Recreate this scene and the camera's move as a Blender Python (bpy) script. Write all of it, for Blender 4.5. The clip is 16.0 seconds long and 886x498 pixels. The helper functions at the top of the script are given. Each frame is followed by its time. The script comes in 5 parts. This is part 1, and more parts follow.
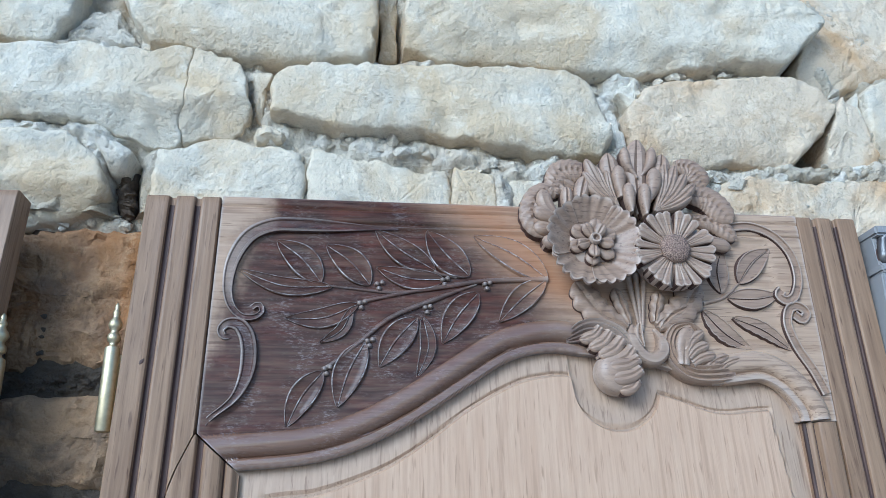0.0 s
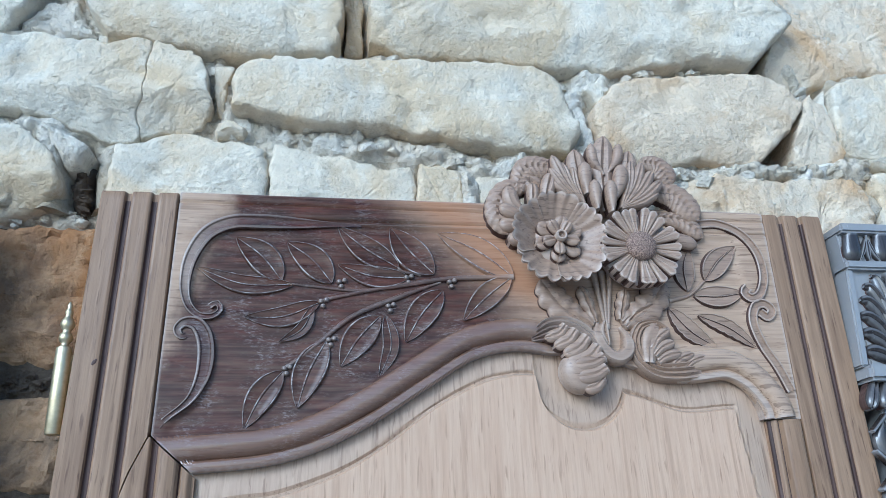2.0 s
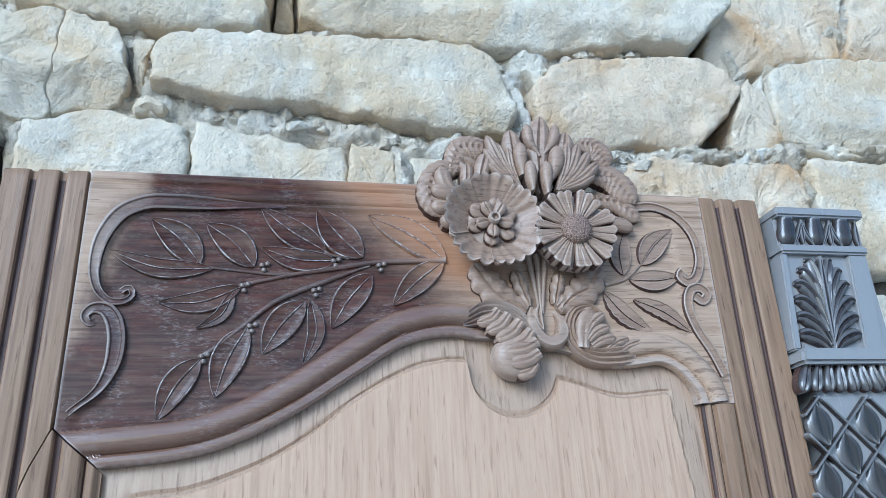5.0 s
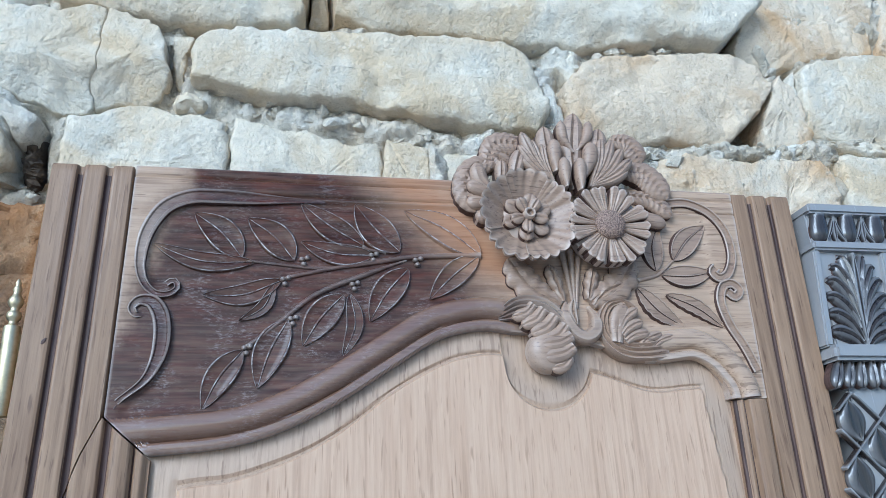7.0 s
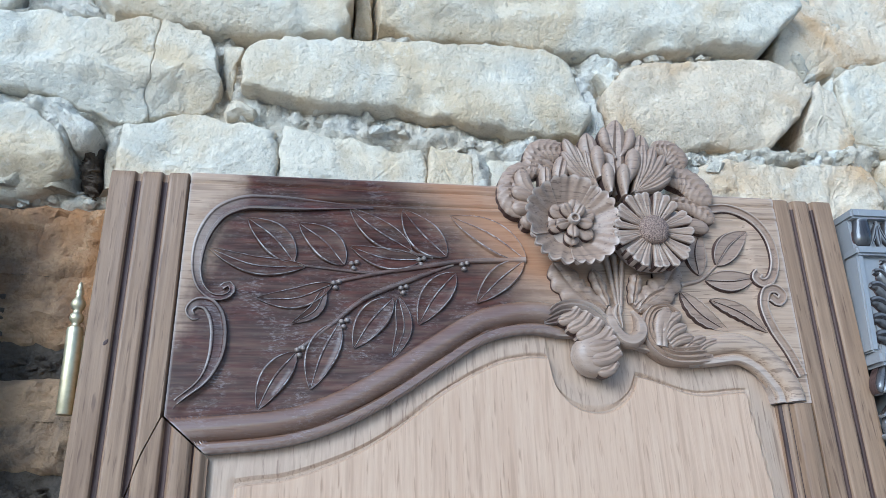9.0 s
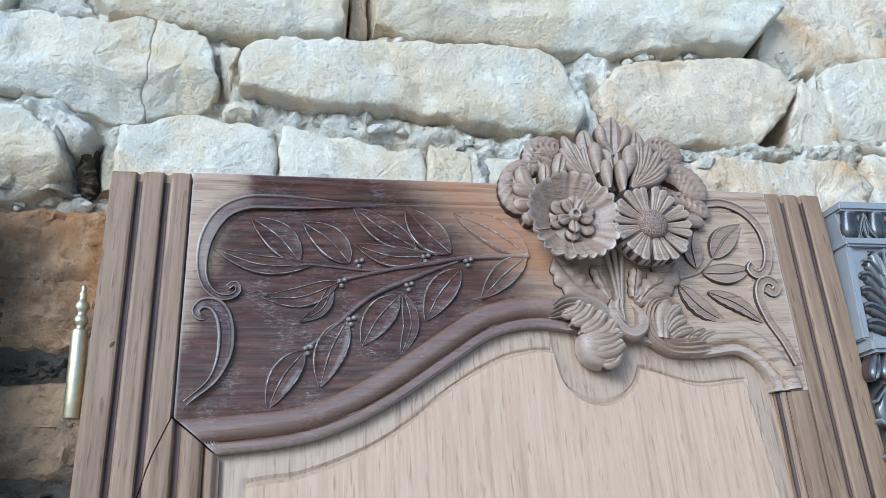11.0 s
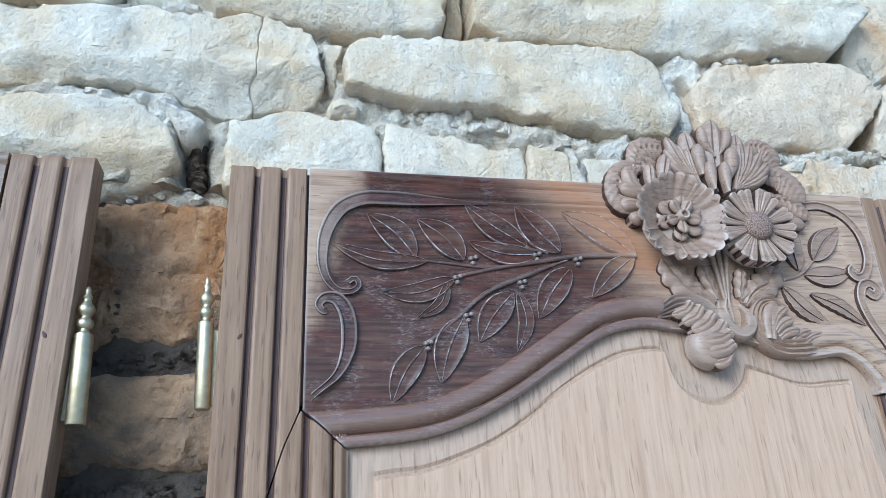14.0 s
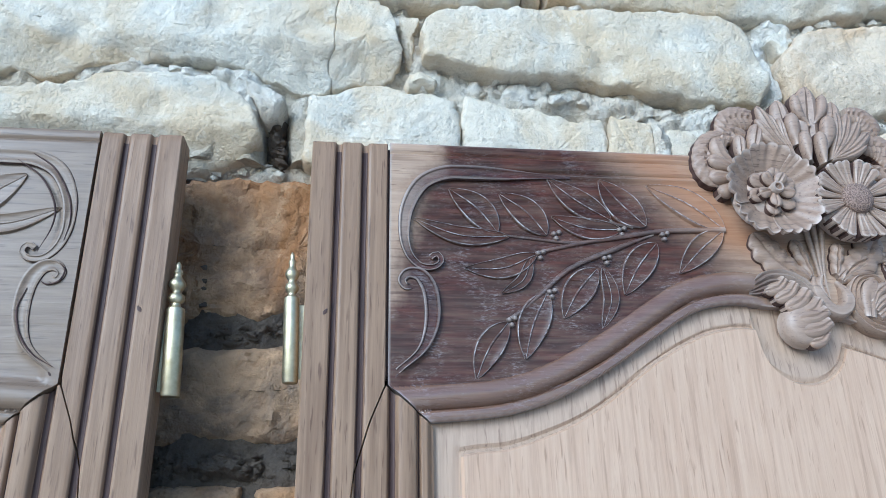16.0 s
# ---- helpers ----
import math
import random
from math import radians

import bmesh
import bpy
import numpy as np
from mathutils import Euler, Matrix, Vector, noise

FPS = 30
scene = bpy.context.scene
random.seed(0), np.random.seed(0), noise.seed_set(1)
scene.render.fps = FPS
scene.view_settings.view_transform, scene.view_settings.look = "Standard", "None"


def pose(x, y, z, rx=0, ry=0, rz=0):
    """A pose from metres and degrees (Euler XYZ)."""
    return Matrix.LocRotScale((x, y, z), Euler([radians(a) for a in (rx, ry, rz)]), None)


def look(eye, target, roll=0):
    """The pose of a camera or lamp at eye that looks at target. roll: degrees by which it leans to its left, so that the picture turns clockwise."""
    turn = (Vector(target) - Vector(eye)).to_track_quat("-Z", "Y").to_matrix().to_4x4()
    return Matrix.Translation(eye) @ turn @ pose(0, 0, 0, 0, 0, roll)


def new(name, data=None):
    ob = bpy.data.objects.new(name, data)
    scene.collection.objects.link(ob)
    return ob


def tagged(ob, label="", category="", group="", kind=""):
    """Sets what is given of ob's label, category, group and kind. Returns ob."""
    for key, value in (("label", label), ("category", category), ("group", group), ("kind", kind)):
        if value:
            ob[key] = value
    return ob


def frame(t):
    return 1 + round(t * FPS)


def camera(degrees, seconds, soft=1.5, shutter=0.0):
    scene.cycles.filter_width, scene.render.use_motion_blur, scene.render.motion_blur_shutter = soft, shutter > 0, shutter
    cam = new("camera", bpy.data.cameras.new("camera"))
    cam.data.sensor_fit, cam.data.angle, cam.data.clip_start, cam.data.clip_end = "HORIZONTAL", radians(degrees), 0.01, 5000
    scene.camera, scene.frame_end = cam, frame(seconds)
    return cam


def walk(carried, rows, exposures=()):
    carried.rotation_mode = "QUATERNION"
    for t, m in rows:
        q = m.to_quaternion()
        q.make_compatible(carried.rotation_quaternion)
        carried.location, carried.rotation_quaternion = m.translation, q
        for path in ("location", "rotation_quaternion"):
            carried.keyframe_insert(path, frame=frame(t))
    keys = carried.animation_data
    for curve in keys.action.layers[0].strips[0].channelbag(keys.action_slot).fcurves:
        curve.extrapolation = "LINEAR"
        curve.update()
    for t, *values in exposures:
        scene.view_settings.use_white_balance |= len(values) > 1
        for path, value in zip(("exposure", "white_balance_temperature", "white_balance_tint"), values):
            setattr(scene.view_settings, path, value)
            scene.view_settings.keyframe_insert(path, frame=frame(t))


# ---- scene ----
cam = camera(62.2, 16.0, soft=0.85)
PATH = [
    (0, (-0.023, 0.009, 1.623), (0.205, 1.833, 2.411), -1.2),
    (0.5, (-0.02, 0.012, 1.623), (0.232, 1.837, 2.401), -1.5),
    (1, (-0.013, 0.014, 1.622), (0.248, 1.837, 2.403), -1.7),
    (1.5, (-0.008, 0.016, 1.625), (0.278, 1.835, 2.406), -2.1),
    (2, (-0.009, 0.017, 1.625), (0.275, 1.835, 2.41), -1.9),
    (2.5, (-0.002, 0.021, 1.624), (0.308, 1.834, 2.41), -2.8),
    (3, (0.007, 0.031, 1.623), (0.358, 1.841, 2.398), -3.3),
    (3.5, (0.017, 0.04, 1.627), (0.404, 1.845, 2.398), -3.7),
    (4, (0.018, 0.037, 1.627), (0.421, 1.839, 2.395), -3.4),
    (6.5, (0.005, 0.036, 1.624), (0.381, 1.852, 2.371), -2.7),
    (7, (-0.002, 0.031, 1.624), (0.358, 1.852, 2.37), -2.5),
    (7.5, (-0.009, 0.032, 1.62), (0.336, 1.851, 2.376), -2.2),
    (8, (-0.013, 0.03, 1.621), (0.325, 1.849, 2.38), -2.1),
    (8.5, (-0.017, 0.026, 1.621), (0.303, 1.848, 2.382), -2.1),
    (9, (-0.025, 0.025, 1.62), (0.28, 1.849, 2.382), -1.8),
    (9.2, (-0.03, 0.03, 1.616), (0.283, 1.852, 2.379), -1.8),
    (11.3, (-0.061, 0.027, 1.614), (0.327, 1.832, 2.383), -3.7),
    (11.5, (-0.068, 0.024, 1.616), (0.312, 1.836, 2.372), -3.3),
    (12, (-0.088, 0.028, 1.614), (0.306, 1.836, 2.371), -3.2),
    (12.5, (-0.107, 0.034, 1.614), (0.314, 1.837, 2.368), -3.6),
    (13, (-0.129, 0.039, 1.615), (0.298, 1.833, 2.39), -3.3),
    (13.5, (-0.138, 0.038, 1.62), (0.268, 1.843, 2.378), -3.4),
    (14, (-0.144, 0.043, 1.612), (0.236, 1.845, 2.391), -2.8),
    (14.5, (-0.155, 0.05, 1.61), (0.18, 1.862, 2.388), -2.0),
    (15, (-0.151, 0.055, 1.611), (0.148, 1.88, 2.372), -1.8),
    (15.5, (-0.157, 0.053, 1.612), (0.095, 1.889, 2.363), -1.2),
    (16, (-0.163, 0.052, 1.616), (0.067, 1.904, 2.335), -1.1),
]
walk(cam, [(t, look(eye, target, roll)) for t, eye, target, roll in PATH],
     exposures=[(0.0, 0.24, 4700, 3), (3.2, 0.26, 4570, 2), (7.0, 0.30, 4690, 3), (16.0, 0.40, 4670, 3)])

# ---- world, daylight, exposure ----
world = bpy.data.worlds.new("overcast_sky")
scene.world = world
world.use_nodes = True
wn = world.node_tree.nodes
sky = wn.new("ShaderNodeTexSky")
sky.sky_type = "NISHITA"
sky.sun_disc = False
sky.sun_elevation, sky.sun_rotation = radians(24), radians(218)
world.node_tree.links.new(sky.outputs[0], wn["Background"].inputs[0])
wn["Background"].inputs[1].default_value = 0.15

sun = new("sun", bpy.data.lights.new("sun", "SUN"))
sun.data.energy, sun.data.angle, sun.data.color = 2.4, radians(30), (1.0, 0.96, 0.90)
sun.matrix_world = look((-2.5, -2.6, 3.75), (0.1, 0.6, 1.9))


# ---- materials ----
def nodes_of(name):
    m = bpy.data.materials.new(name)
    m.use_nodes = True
    nt = m.node_tree
    return m, nt, nt.nodes, nt.nodes["Principled BSDF"]


class Net:
    """Short forms for node building."""

    def __init__(self, name):
        self.mat, self.nt, self.n, self.bsdf = nodes_of(name)
        self.pos = self.n.new("ShaderNodeNewGeometry").outputs["Position"]

    def link(self, a, b):
        self.nt.links.new(a, b)

    def mapped(self, scale, rot=(0, 0, 0)):
        m = self.n.new("ShaderNodeMapping")
        m.inputs["Scale"].default_value = scale
        m.inputs["Rotation"].default_value = rot
        self.link(self.pos, m.inputs["Vector"])
        return m.outputs[0]

    def noise(self, vec, scale=1.0, detail=5.0, rough=0.6, distort=0.0):
        t = self.n.new("ShaderNodeTexNoise")
        t.inputs["Scale"].default_value, t.inputs["Detail"].default_value = scale, detail
        t.inputs["Roughness"].default_value, t.inputs["Distortion"].default_value = rough, distort
        self.link(vec, t.inputs["Vector"])
        return t.outputs["Fac"]

    def ramp(self, fac, *stops):
        r = self.n.new("ShaderNodeValToRGB")
        while len(r.color_ramp.elements) < len(stops):
            r.color_ramp.elements.new(0.5)
        for e, (p, c) in zip(r.color_ramp.elements, stops):
            e.position = p
            e.color = (*c, 1) if isinstance(c, tuple) else (c, c, c, 1)
        self.link(fac, r.inputs[0])
        return r.outputs[0]

    def mix(self, fac, a, b, mode="MIX"):
        m = self.n.new("ShaderNodeMix")
        m.data_type, m.blend_type = "RGBA", mode
        for v, k in ((fac, 0), (a, 6), (b, 7)):
            if isinstance(v, (int, float)):
                m.inputs[k].default_value = v if k == 0 else (v, v, v, 1)
            elif isinstance(v, tuple):
                m.inputs[k].default_value = (*v, 1)
            else:
                self.link(v, m.inputs[k])
        return m.outputs[2]

    def math(self, op, a, b=0.0, c=0.0):
        m = self.n.new("ShaderNodeMath")
        m.operation = op
        for i, v in enumerate((a, b, c)):
            if isinstance(v, (int, float)):
                m.inputs[i].default_value = v
            else:
                self.link(v, m.inputs[i])
        return m.outputs[0]

    def between(self, v, lo, hi):
        m = self.n.new("ShaderNodeMapRange")
        m.interpolation_type = "SMOOTHSTEP"
        m.inputs[1].default_value, m.inputs[2].default_value = lo, hi
        self.link(v, m.inputs[0])
        return m.outputs[0]

    def xyz(self):
        s = self.n.new("ShaderNodeSeparateXYZ")
        self.link(self.pos, s.inputs[0])
        return s.outputs

    def random(self):
        return self.n.new("ShaderNodeObjectInfo").outputs["Random"]

    def pointy(self):
        return self.n.new("ShaderNodeNewGeometry").outputs["Pointiness"]

    def bump(self, h, strength, dist, prev=None):
        b = self.n.new("ShaderNodeBump")
        b.inputs["Strength"].default_value, b.inputs["Distance"].default_value = strength, dist
        self.link(h, b.inputs["Height"])
        if prev is not None:
            self.link(prev, b.inputs["Normal"])
        return b.outputs[0]

    def done(self, colour, rough, normal=None, metal=0.0, spec=0.5):
        for v, k in ((colour, "Base Color"), (rough, "Roughness"), (normal, "Normal")):
            if v is None:
                continue
            if isinstance(v, (int, float)):
                self.bsdf.inputs[k].default_value = v
            elif isinstance(v, tuple):
                self.bsdf.inputs[k].default_value = (*v, 1)
            else:
                self.link(v, self.bsdf.inputs[k])
        self.bsdf.inputs["Metallic"].default_value = metal
        self.bsdf.inputs["Specular IOR Level"].default_value = spec
        return self.mat


def wood(name, upright, pale, mid, deep, rough=0.5, old_stain=False, worn=None, gloss=0.35, grain=1.0):
    """Oak: long fibres, broad growth bands, dark pores; old_stain leaves the unstripped dark finish of the frieze."""
    w = Net(name)
    along = (1, 1, 0.045) if upright else (0.045, 1, 1)
    fibre = w.noise(w.mapped(tuple(420 * a for a in along)), 1, 4, 0.65)
    band = w.noise(w.mapped(tuple(60 * a for a in along)), 1, 3, 0.5, 1.2)
    pore = w.noise(w.mapped(tuple(480 * a * (1.6 if a < 1 else 1) for a in along)), 1, 2, 0.5, 0.3)
    blotch = w.noise(w.pos, 14, 4, 0.6)
    c = w.ramp(band, (0.30, mid), (0.5, pale), (0.70, mid))
    c = w.mix(w.ramp(fibre, (0.32, 0.32), (0.58, 0.0)), c, deep)
    c = w.mix(w.ramp(pore, (0.60, 0.0), (0.70, 0.8)), c, deep)
    dash = w.noise(w.mapped(tuple(260 * a * (0.7 if a < 1 else 1) for a in along)), 1, 3, 0.55, 0.4)
    open_grain = w.ramp(w.noise(w.mapped(tuple(22 * a * (4 if a < 1 else 1) for a in along)), 1, 2, 0.5), (0.36, 0.15), (0.62, 0.75))
    c = w.mix(w.math("MULTIPLY", w.ramp(dash, (0.54, 0.0), (0.63, grain)), open_grain), c, deep)
    c = w.mix(w.ramp(blotch, (0.35, 0.0), (0.7, 0.38)), c, mid)
    r = w.math("MULTIPLY_ADD", fibre, -0.2, rough + 0.1)
    if old_stain:
        x, y, z = w.xyz()
        wob = w.math("MULTIPLY_ADD", w.noise(w.pos, 22, 5, 0.65), 0.05, -0.025)
        xs = w.math("ADD", x, wob)
        left = w.between(w.math("SUBTRACT", xs, w.math("MULTIPLY_ADD", z, 0.3, -0.54)), -0.150, -0.120)
        reach = w.math("MULTIPLY_ADD", z, -1.0, 1.962)
        right = w.between(w.math("SUBTRACT", xs, reach), -0.045, 0.035)
        m = w.math("MULTIPLY", left, w.math("SUBTRACT", 1.0, right))
        streak = w.ramp(w.noise(w.mapped((18, 60, 260)), 1, 4, 0.6), (0.3, 0.82), (0.7, 1.0))
        m = w.math("MULTIPLY", m, streak)
        dark = w.ramp(w.noise(w.mapped((30, 90, 160)), 1, 5, 0.6), (0.28, (0.010, 0.0022, 0.0013)), (0.50, (0.034, 0.0070, 0.0038)), (0.74, (0.090, 0.023, 0.012)))
        scuff = w.ramp(w.noise(w.mapped((200, 260, 640), (0, 0.5, 0)), 1, 6, 0.75), (0.50, 0.0), (0.62, 0.9))
        # grey: glossy haze painted into the stain and its scuffs, growing downwards
        grey = w.between(z, 1.86, 1.76)
        patch = w.ramp(w.noise(w.pos, 38, 3, 0.6), (0.46, 0.0), (0.62, 1.0))
        dark = w.mix(w.math("MULTIPLY", w.math("MULTIPLY", scuff, patch), w.math("MULTIPLY_ADD", grey, 0.6, 0.35)), dark, (0.26, 0.225, 0.215))
        dark = w.mix(w.math("MULTIPLY", grey, 0.3), dark, (0.085, 0.055, 0.048))
        if isinstance(old_stain, float):
            dark = w.mix(0.55, dark, w.mix(band, (0.13, 0.056, 0.030), (0.25, 0.135, 0.078)))
            m = w.math("MULTIPLY", m, old_stain)
        if old_stain == "edges":
            m = w.ramp(w.noise(w.pos, 160, 4, 0.7), (0.42, 0.0), (0.58, 0.9))
        if old_stain is True:
            faded = w.math("MULTIPLY", w.math("MULTIPLY", left, right), w.math("MULTIPLY", w.between(z, 1.80, 1.845), w.math("SUBTRACT", 1.0, w.between(w.math("SUBTRACT", xs, reach), 0.02, 0.10))))
            c = w.mix(w.math("MULTIPLY", faded, 0.75), c, w.mix(fibre, (0.25, 0.095, 0.038), (0.38, 0.18, 0.078)))
        c = w.mix(m, c, dark)
        r = w.math("MULTIPLY_ADD", m, -0.06, r)
    if worn:
        c = w.mix(w.ramp(w.pointy(), (0.522, 0.0), (0.58, 0.6)), c, worn)
    n = w.bump(fibre, 0.25, 0.0006)
    n = w.bump(pore, 0.25, 0.0004, n)
    n = w.bump(dash, 0.3, 0.0005, n)
    return w.done(c, r, n, 0.0, gloss)


OAK_V = wood("oak_upright", True, (0.315, 0.205, 0.124), (0.205, 0.126, 0.074), (0.10, 0.056, 0.035), 0.42, gloss=0.22, grain=0.45)
# dark oak for stained recesses, also painted as crevice shade between carved parts
OAK_GROOVE = wood("stain_and_shade_in_grooves", True, (0.10, 0.062, 0.05), (0.06, 0.034, 0.028), (0.022, 0.012, 0.01), 0.45, gloss=0.18)
OAK_PANEL = wood("oak_panel", True, (0.545, 0.378, 0.254), (0.49, 0.328, 0.214), (0.29, 0.18, 0.11), 0.42, gloss=0.25, grain=0.7)
# panel oak toned down: the bevel's shade and grey sheen put into its colour
OAK_BEVEL = wood("oak_bevel_shade_and_sheen", True, (0.47, 0.34, 0.235), (0.41, 0.29, 0.20), (0.20, 0.13, 0.085), 0.32)
OAK_RAIL = wood("oak_rail_half_stripped", False, (0.47, 0.335, 0.228), (0.39, 0.265, 0.172), (0.14, 0.085, 0.056), 0.36, True, (0.44, 0.37, 0.32), 0.20)
OAK_MOULD = wood("oak_moulding_rubbed", False, (0.42, 0.295, 0.20), (0.33, 0.22, 0.145), (0.15, 0.088, 0.058), 0.22, 0.9, (0.46, 0.39, 0.34), 0.95)
OAK_RAIL_BARE = wood("oak_rail_bare", False, (0.225, 0.160, 0.105), (0.185, 0.128, 0.084), (0.095, 0.064, 0.042), 0.40, grain=0.4)
OAK_CARVED = wood("oak_carved_half_stripped", False, (0.33, 0.25, 0.19), (0.27, 0.195, 0.145), (0.12, 0.08, 0.06), 0.34, True, (0.42, 0.35, 0.29), 0.32)
OAK_FLOWER = wood("oak_carved_bare", False, (0.345, 0.238, 0.164), (0.265, 0.178, 0.120), (0.10, 0.058, 0.04), 0.42, False, (0.52, 0.42, 0.34), 0.35, 0.25)
OAK_DARK = wood("oak_dark_polished", True, (0.046, 0.038, 0.035), (0.028, 0.022, 0.020), (0.010, 0.008, 0.008), 0.24, False, (0.42, 0.41, 0.40), 0.6)
WORN = wood("worn_pale_edge", False, (0.60, 0.55, 0.52), (0.40, 0.35, 0.32), (0.05, 0.028, 0.023), 0.42, "edges")


def stone_mat(name, pale, tan, grey, pits=1.0, stain=0.55):
    """Hewn limestone: clouded tone, chalky patches, ochre stains, pits and fine grit."""
    w = Net(name)
    big = w.noise(w.pos, 13, 5, 0.6, 0.5)
    warm = w.noise(w.pos, 7, 4, 0.6, 0.8)
    mid = w.noise(w.pos, 55, 8, 0.68)
    grit = w.noise(w.pos, 300, 6, 0.7)
    pit = w.noise(w.pos, 210, 2, 0.5)
    patch = w.ramp(w.noise(w.pos, 24, 3, 0.6), (0.42, 0.0), (0.60, 1.0))
    streak = w.noise(w.mapped((30, 30, 95), (0, 0.2, 0)), 1, 6, 0.72, 0.8)
    c = w.ramp(big, (0.36, grey), (0.5, pale), (0.66, grey))
    c = w.mix(w.ramp(warm, (0.46, 0.0), (0.62, stain + 0.3)), c, tan)
    c = w.mix(w.math("MULTIPLY", w.random(), stain * 0.6), c, tan)
    c = w.mix(w.ramp(mid, (0.55, 0.0), (0.70, 0.7)), c, tuple(min(0.86, v * 1.1) for v in pale))
    dirt = tuple(v * 0.42 for v in tan)
    c = w.mix(w.ramp(streak, (0.28, 0.16), (0.42, 0.0)), c, dirt)
    c = w.mix(w.math("MULTIPLY", w.ramp(pit, (0.28, 0.35), (0.37, 0.0)), patch), c, dirt)
    c = w.mix(w.math("MULTIPLY", w.ramp(grit, (0.36, 0.30), (0.50, 0.0)), w.math("MULTIPLY_ADD", patch, 0.7, 0.3)), c, dirt)
    n = w.bump(mid, 0.6 * pits, 0.0045)
    n = w.bump(w.ramp(pit, (0.22, 0.0), (0.55, 1.0)), 0.35 * pits, 0.003, n)
    n = w.bump(w.noise(w.pos, 700, 4, 0.7), 0.5 * pits, 0.001, n)
    n = w.bump(streak, 0.2 * pits, 0.003, n)
    n = w.bump(grit, 0.6 * pits, 0.002, n)
    return w.done(c, 0.92, n, 0.0, 0.2)


LIME = stone_mat("pale_limestone", (0.72, 0.655, 0.525), (0.60, 0.47, 0.30), (0.56, 0.53, 0.445), 1.0, 0.6)
TAN = stone_mat("warm_limestone", (0.71, 0.62, 0.475), (0.53, 0.355, 0.19), (0.66, 0.60, 0.48), 1.0, 0.66)
OCHRE = stone_mat("ochre_stone", (0.50, 0.33, 0.185), (0.33, 0.155, 0.055), (0.20, 0.15, 0.105), 1.3)
MORTAR = stone_mat("old_lime_mortar", (0.68, 0.615, 0.49), (0.48, 0.385, 0.255), (0.56, 0.52, 0.44), 1.7)
CRUMB = stone_mat("white_crumbling_mortar", (0.80, 0.745, 0.63), (0.62, 0.52, 0.38), (0.70, 0.66, 0.57), 1.7)
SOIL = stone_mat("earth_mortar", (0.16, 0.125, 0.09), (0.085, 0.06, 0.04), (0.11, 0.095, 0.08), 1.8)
PAVING = stone_mat("pale_dusty_ground", (0.56, 0.54, 0.50), (0.46, 0.42, 0.36), (0.50, 0.49, 0.47))

wb = Net("aged_brass")
BRASS = wb.done(wb.ramp(wb.noise(wb.pos, 90, 4, 0.6), (0.3, (0.42, 0.35, 0.21)), (0.6, (0.60, 0.52, 0.34))), wb.ramp(wb.noise(wb.pos, 260, 3, 0.6), (0.3, 0.42), (0.7, 0.55)), None, 1.0)


# ---- mesh helpers ----
YD = 0.583          # the doors' front plane
FLIP = [None]       # x at which a door is mirrored


def part(name, verts, faces, mats, parent=None, label="", smooth=True, sharp=38, which=None, weld=0.0):
    """One mesh object under a thing (or a thing itself, with no parent)."""
    if FLIP[0] is not None:
        verts = [(FLIP[0] - v[0], v[1], v[2]) for v in verts]
    me = bpy.data.meshes.new(name)
    me.from_pydata([tuple(map(float, v)) for v in verts], [], faces)
    for m in mats if isinstance(mats, (list, tuple)) else [mats]:
        me.materials.append(m)
    if which is not None:
        me.polygons.foreach_set("material_index", which)
    bm = bmesh.new()
    bm.from_mesh(me)
    if weld:
        bmesh.ops.remove_doubles(bm, verts=bm.verts, dist=weld)
    bmesh.ops.recalc_face_normals(bm, faces=bm.faces)
    if sum(f.normal.y * f.calc_area() for f in bm.faces if not f.tag) > 1e-9:
        bmesh.ops.reverse_faces(bm, faces=bm.faces)
    bm.to_mesh(me)
    bm.free()
    if smooth:
        me.shade_smooth()
        me.set_sharp_from_angle(angle=radians(sharp))
    ob = new(name, me)
    if parent is not None:
        ob.parent = parent
        ob.matrix_parent_inverse = Matrix.Translation(parent.location).inverted() if parent.type == "EMPTY" else Matrix()
    if label:
        tagged(ob, label)
    return ob


def thing(name, x, y, z, label, category, group="", kind=""):
    e = new(name)
    e.empty_display_size = 0.05
    e.location = (x, y, z)
    return tagged(e, label, category, group, kind)


def smooth01(v, a, b):
    t = np.clip((np.asarray(v, float) - a) / (b - a), 0, 1)
    return t * t * (3 - 2 * t)


def curve_through(points, n):
    """Catmull-Rom through a few points, n samples, even in length."""
    p = np.array(points, float)
    p = np.vstack([2 * p[0] - p[1], p, 2 * p[-1] - p[-2]])
    out = []
    for i in range(1, len(p) - 2):
        for t in np.linspace(0, 1, 24, endpoint=False):
            a, b, c, d = p[i - 1], p[i], p[i + 1], p[i + 2]
            out.append(0.5 * (2 * b + (c - a) * t + (2 * a - 5 * b + 4 * c - d) * t * t + (3 * b - a - 3 * c + d) * t ** 3))
    out.append(p[-2])
    out = np.array(out)
    s = np.concatenate([[0], np.cumsum(np.linalg.norm(np.diff(out, axis=0), axis=1))])
    u = np.linspace(0, s[-1], n)
    return np.column_stack([np.interp(u, s, out[:, k]) for k in range(p.shape[1])])


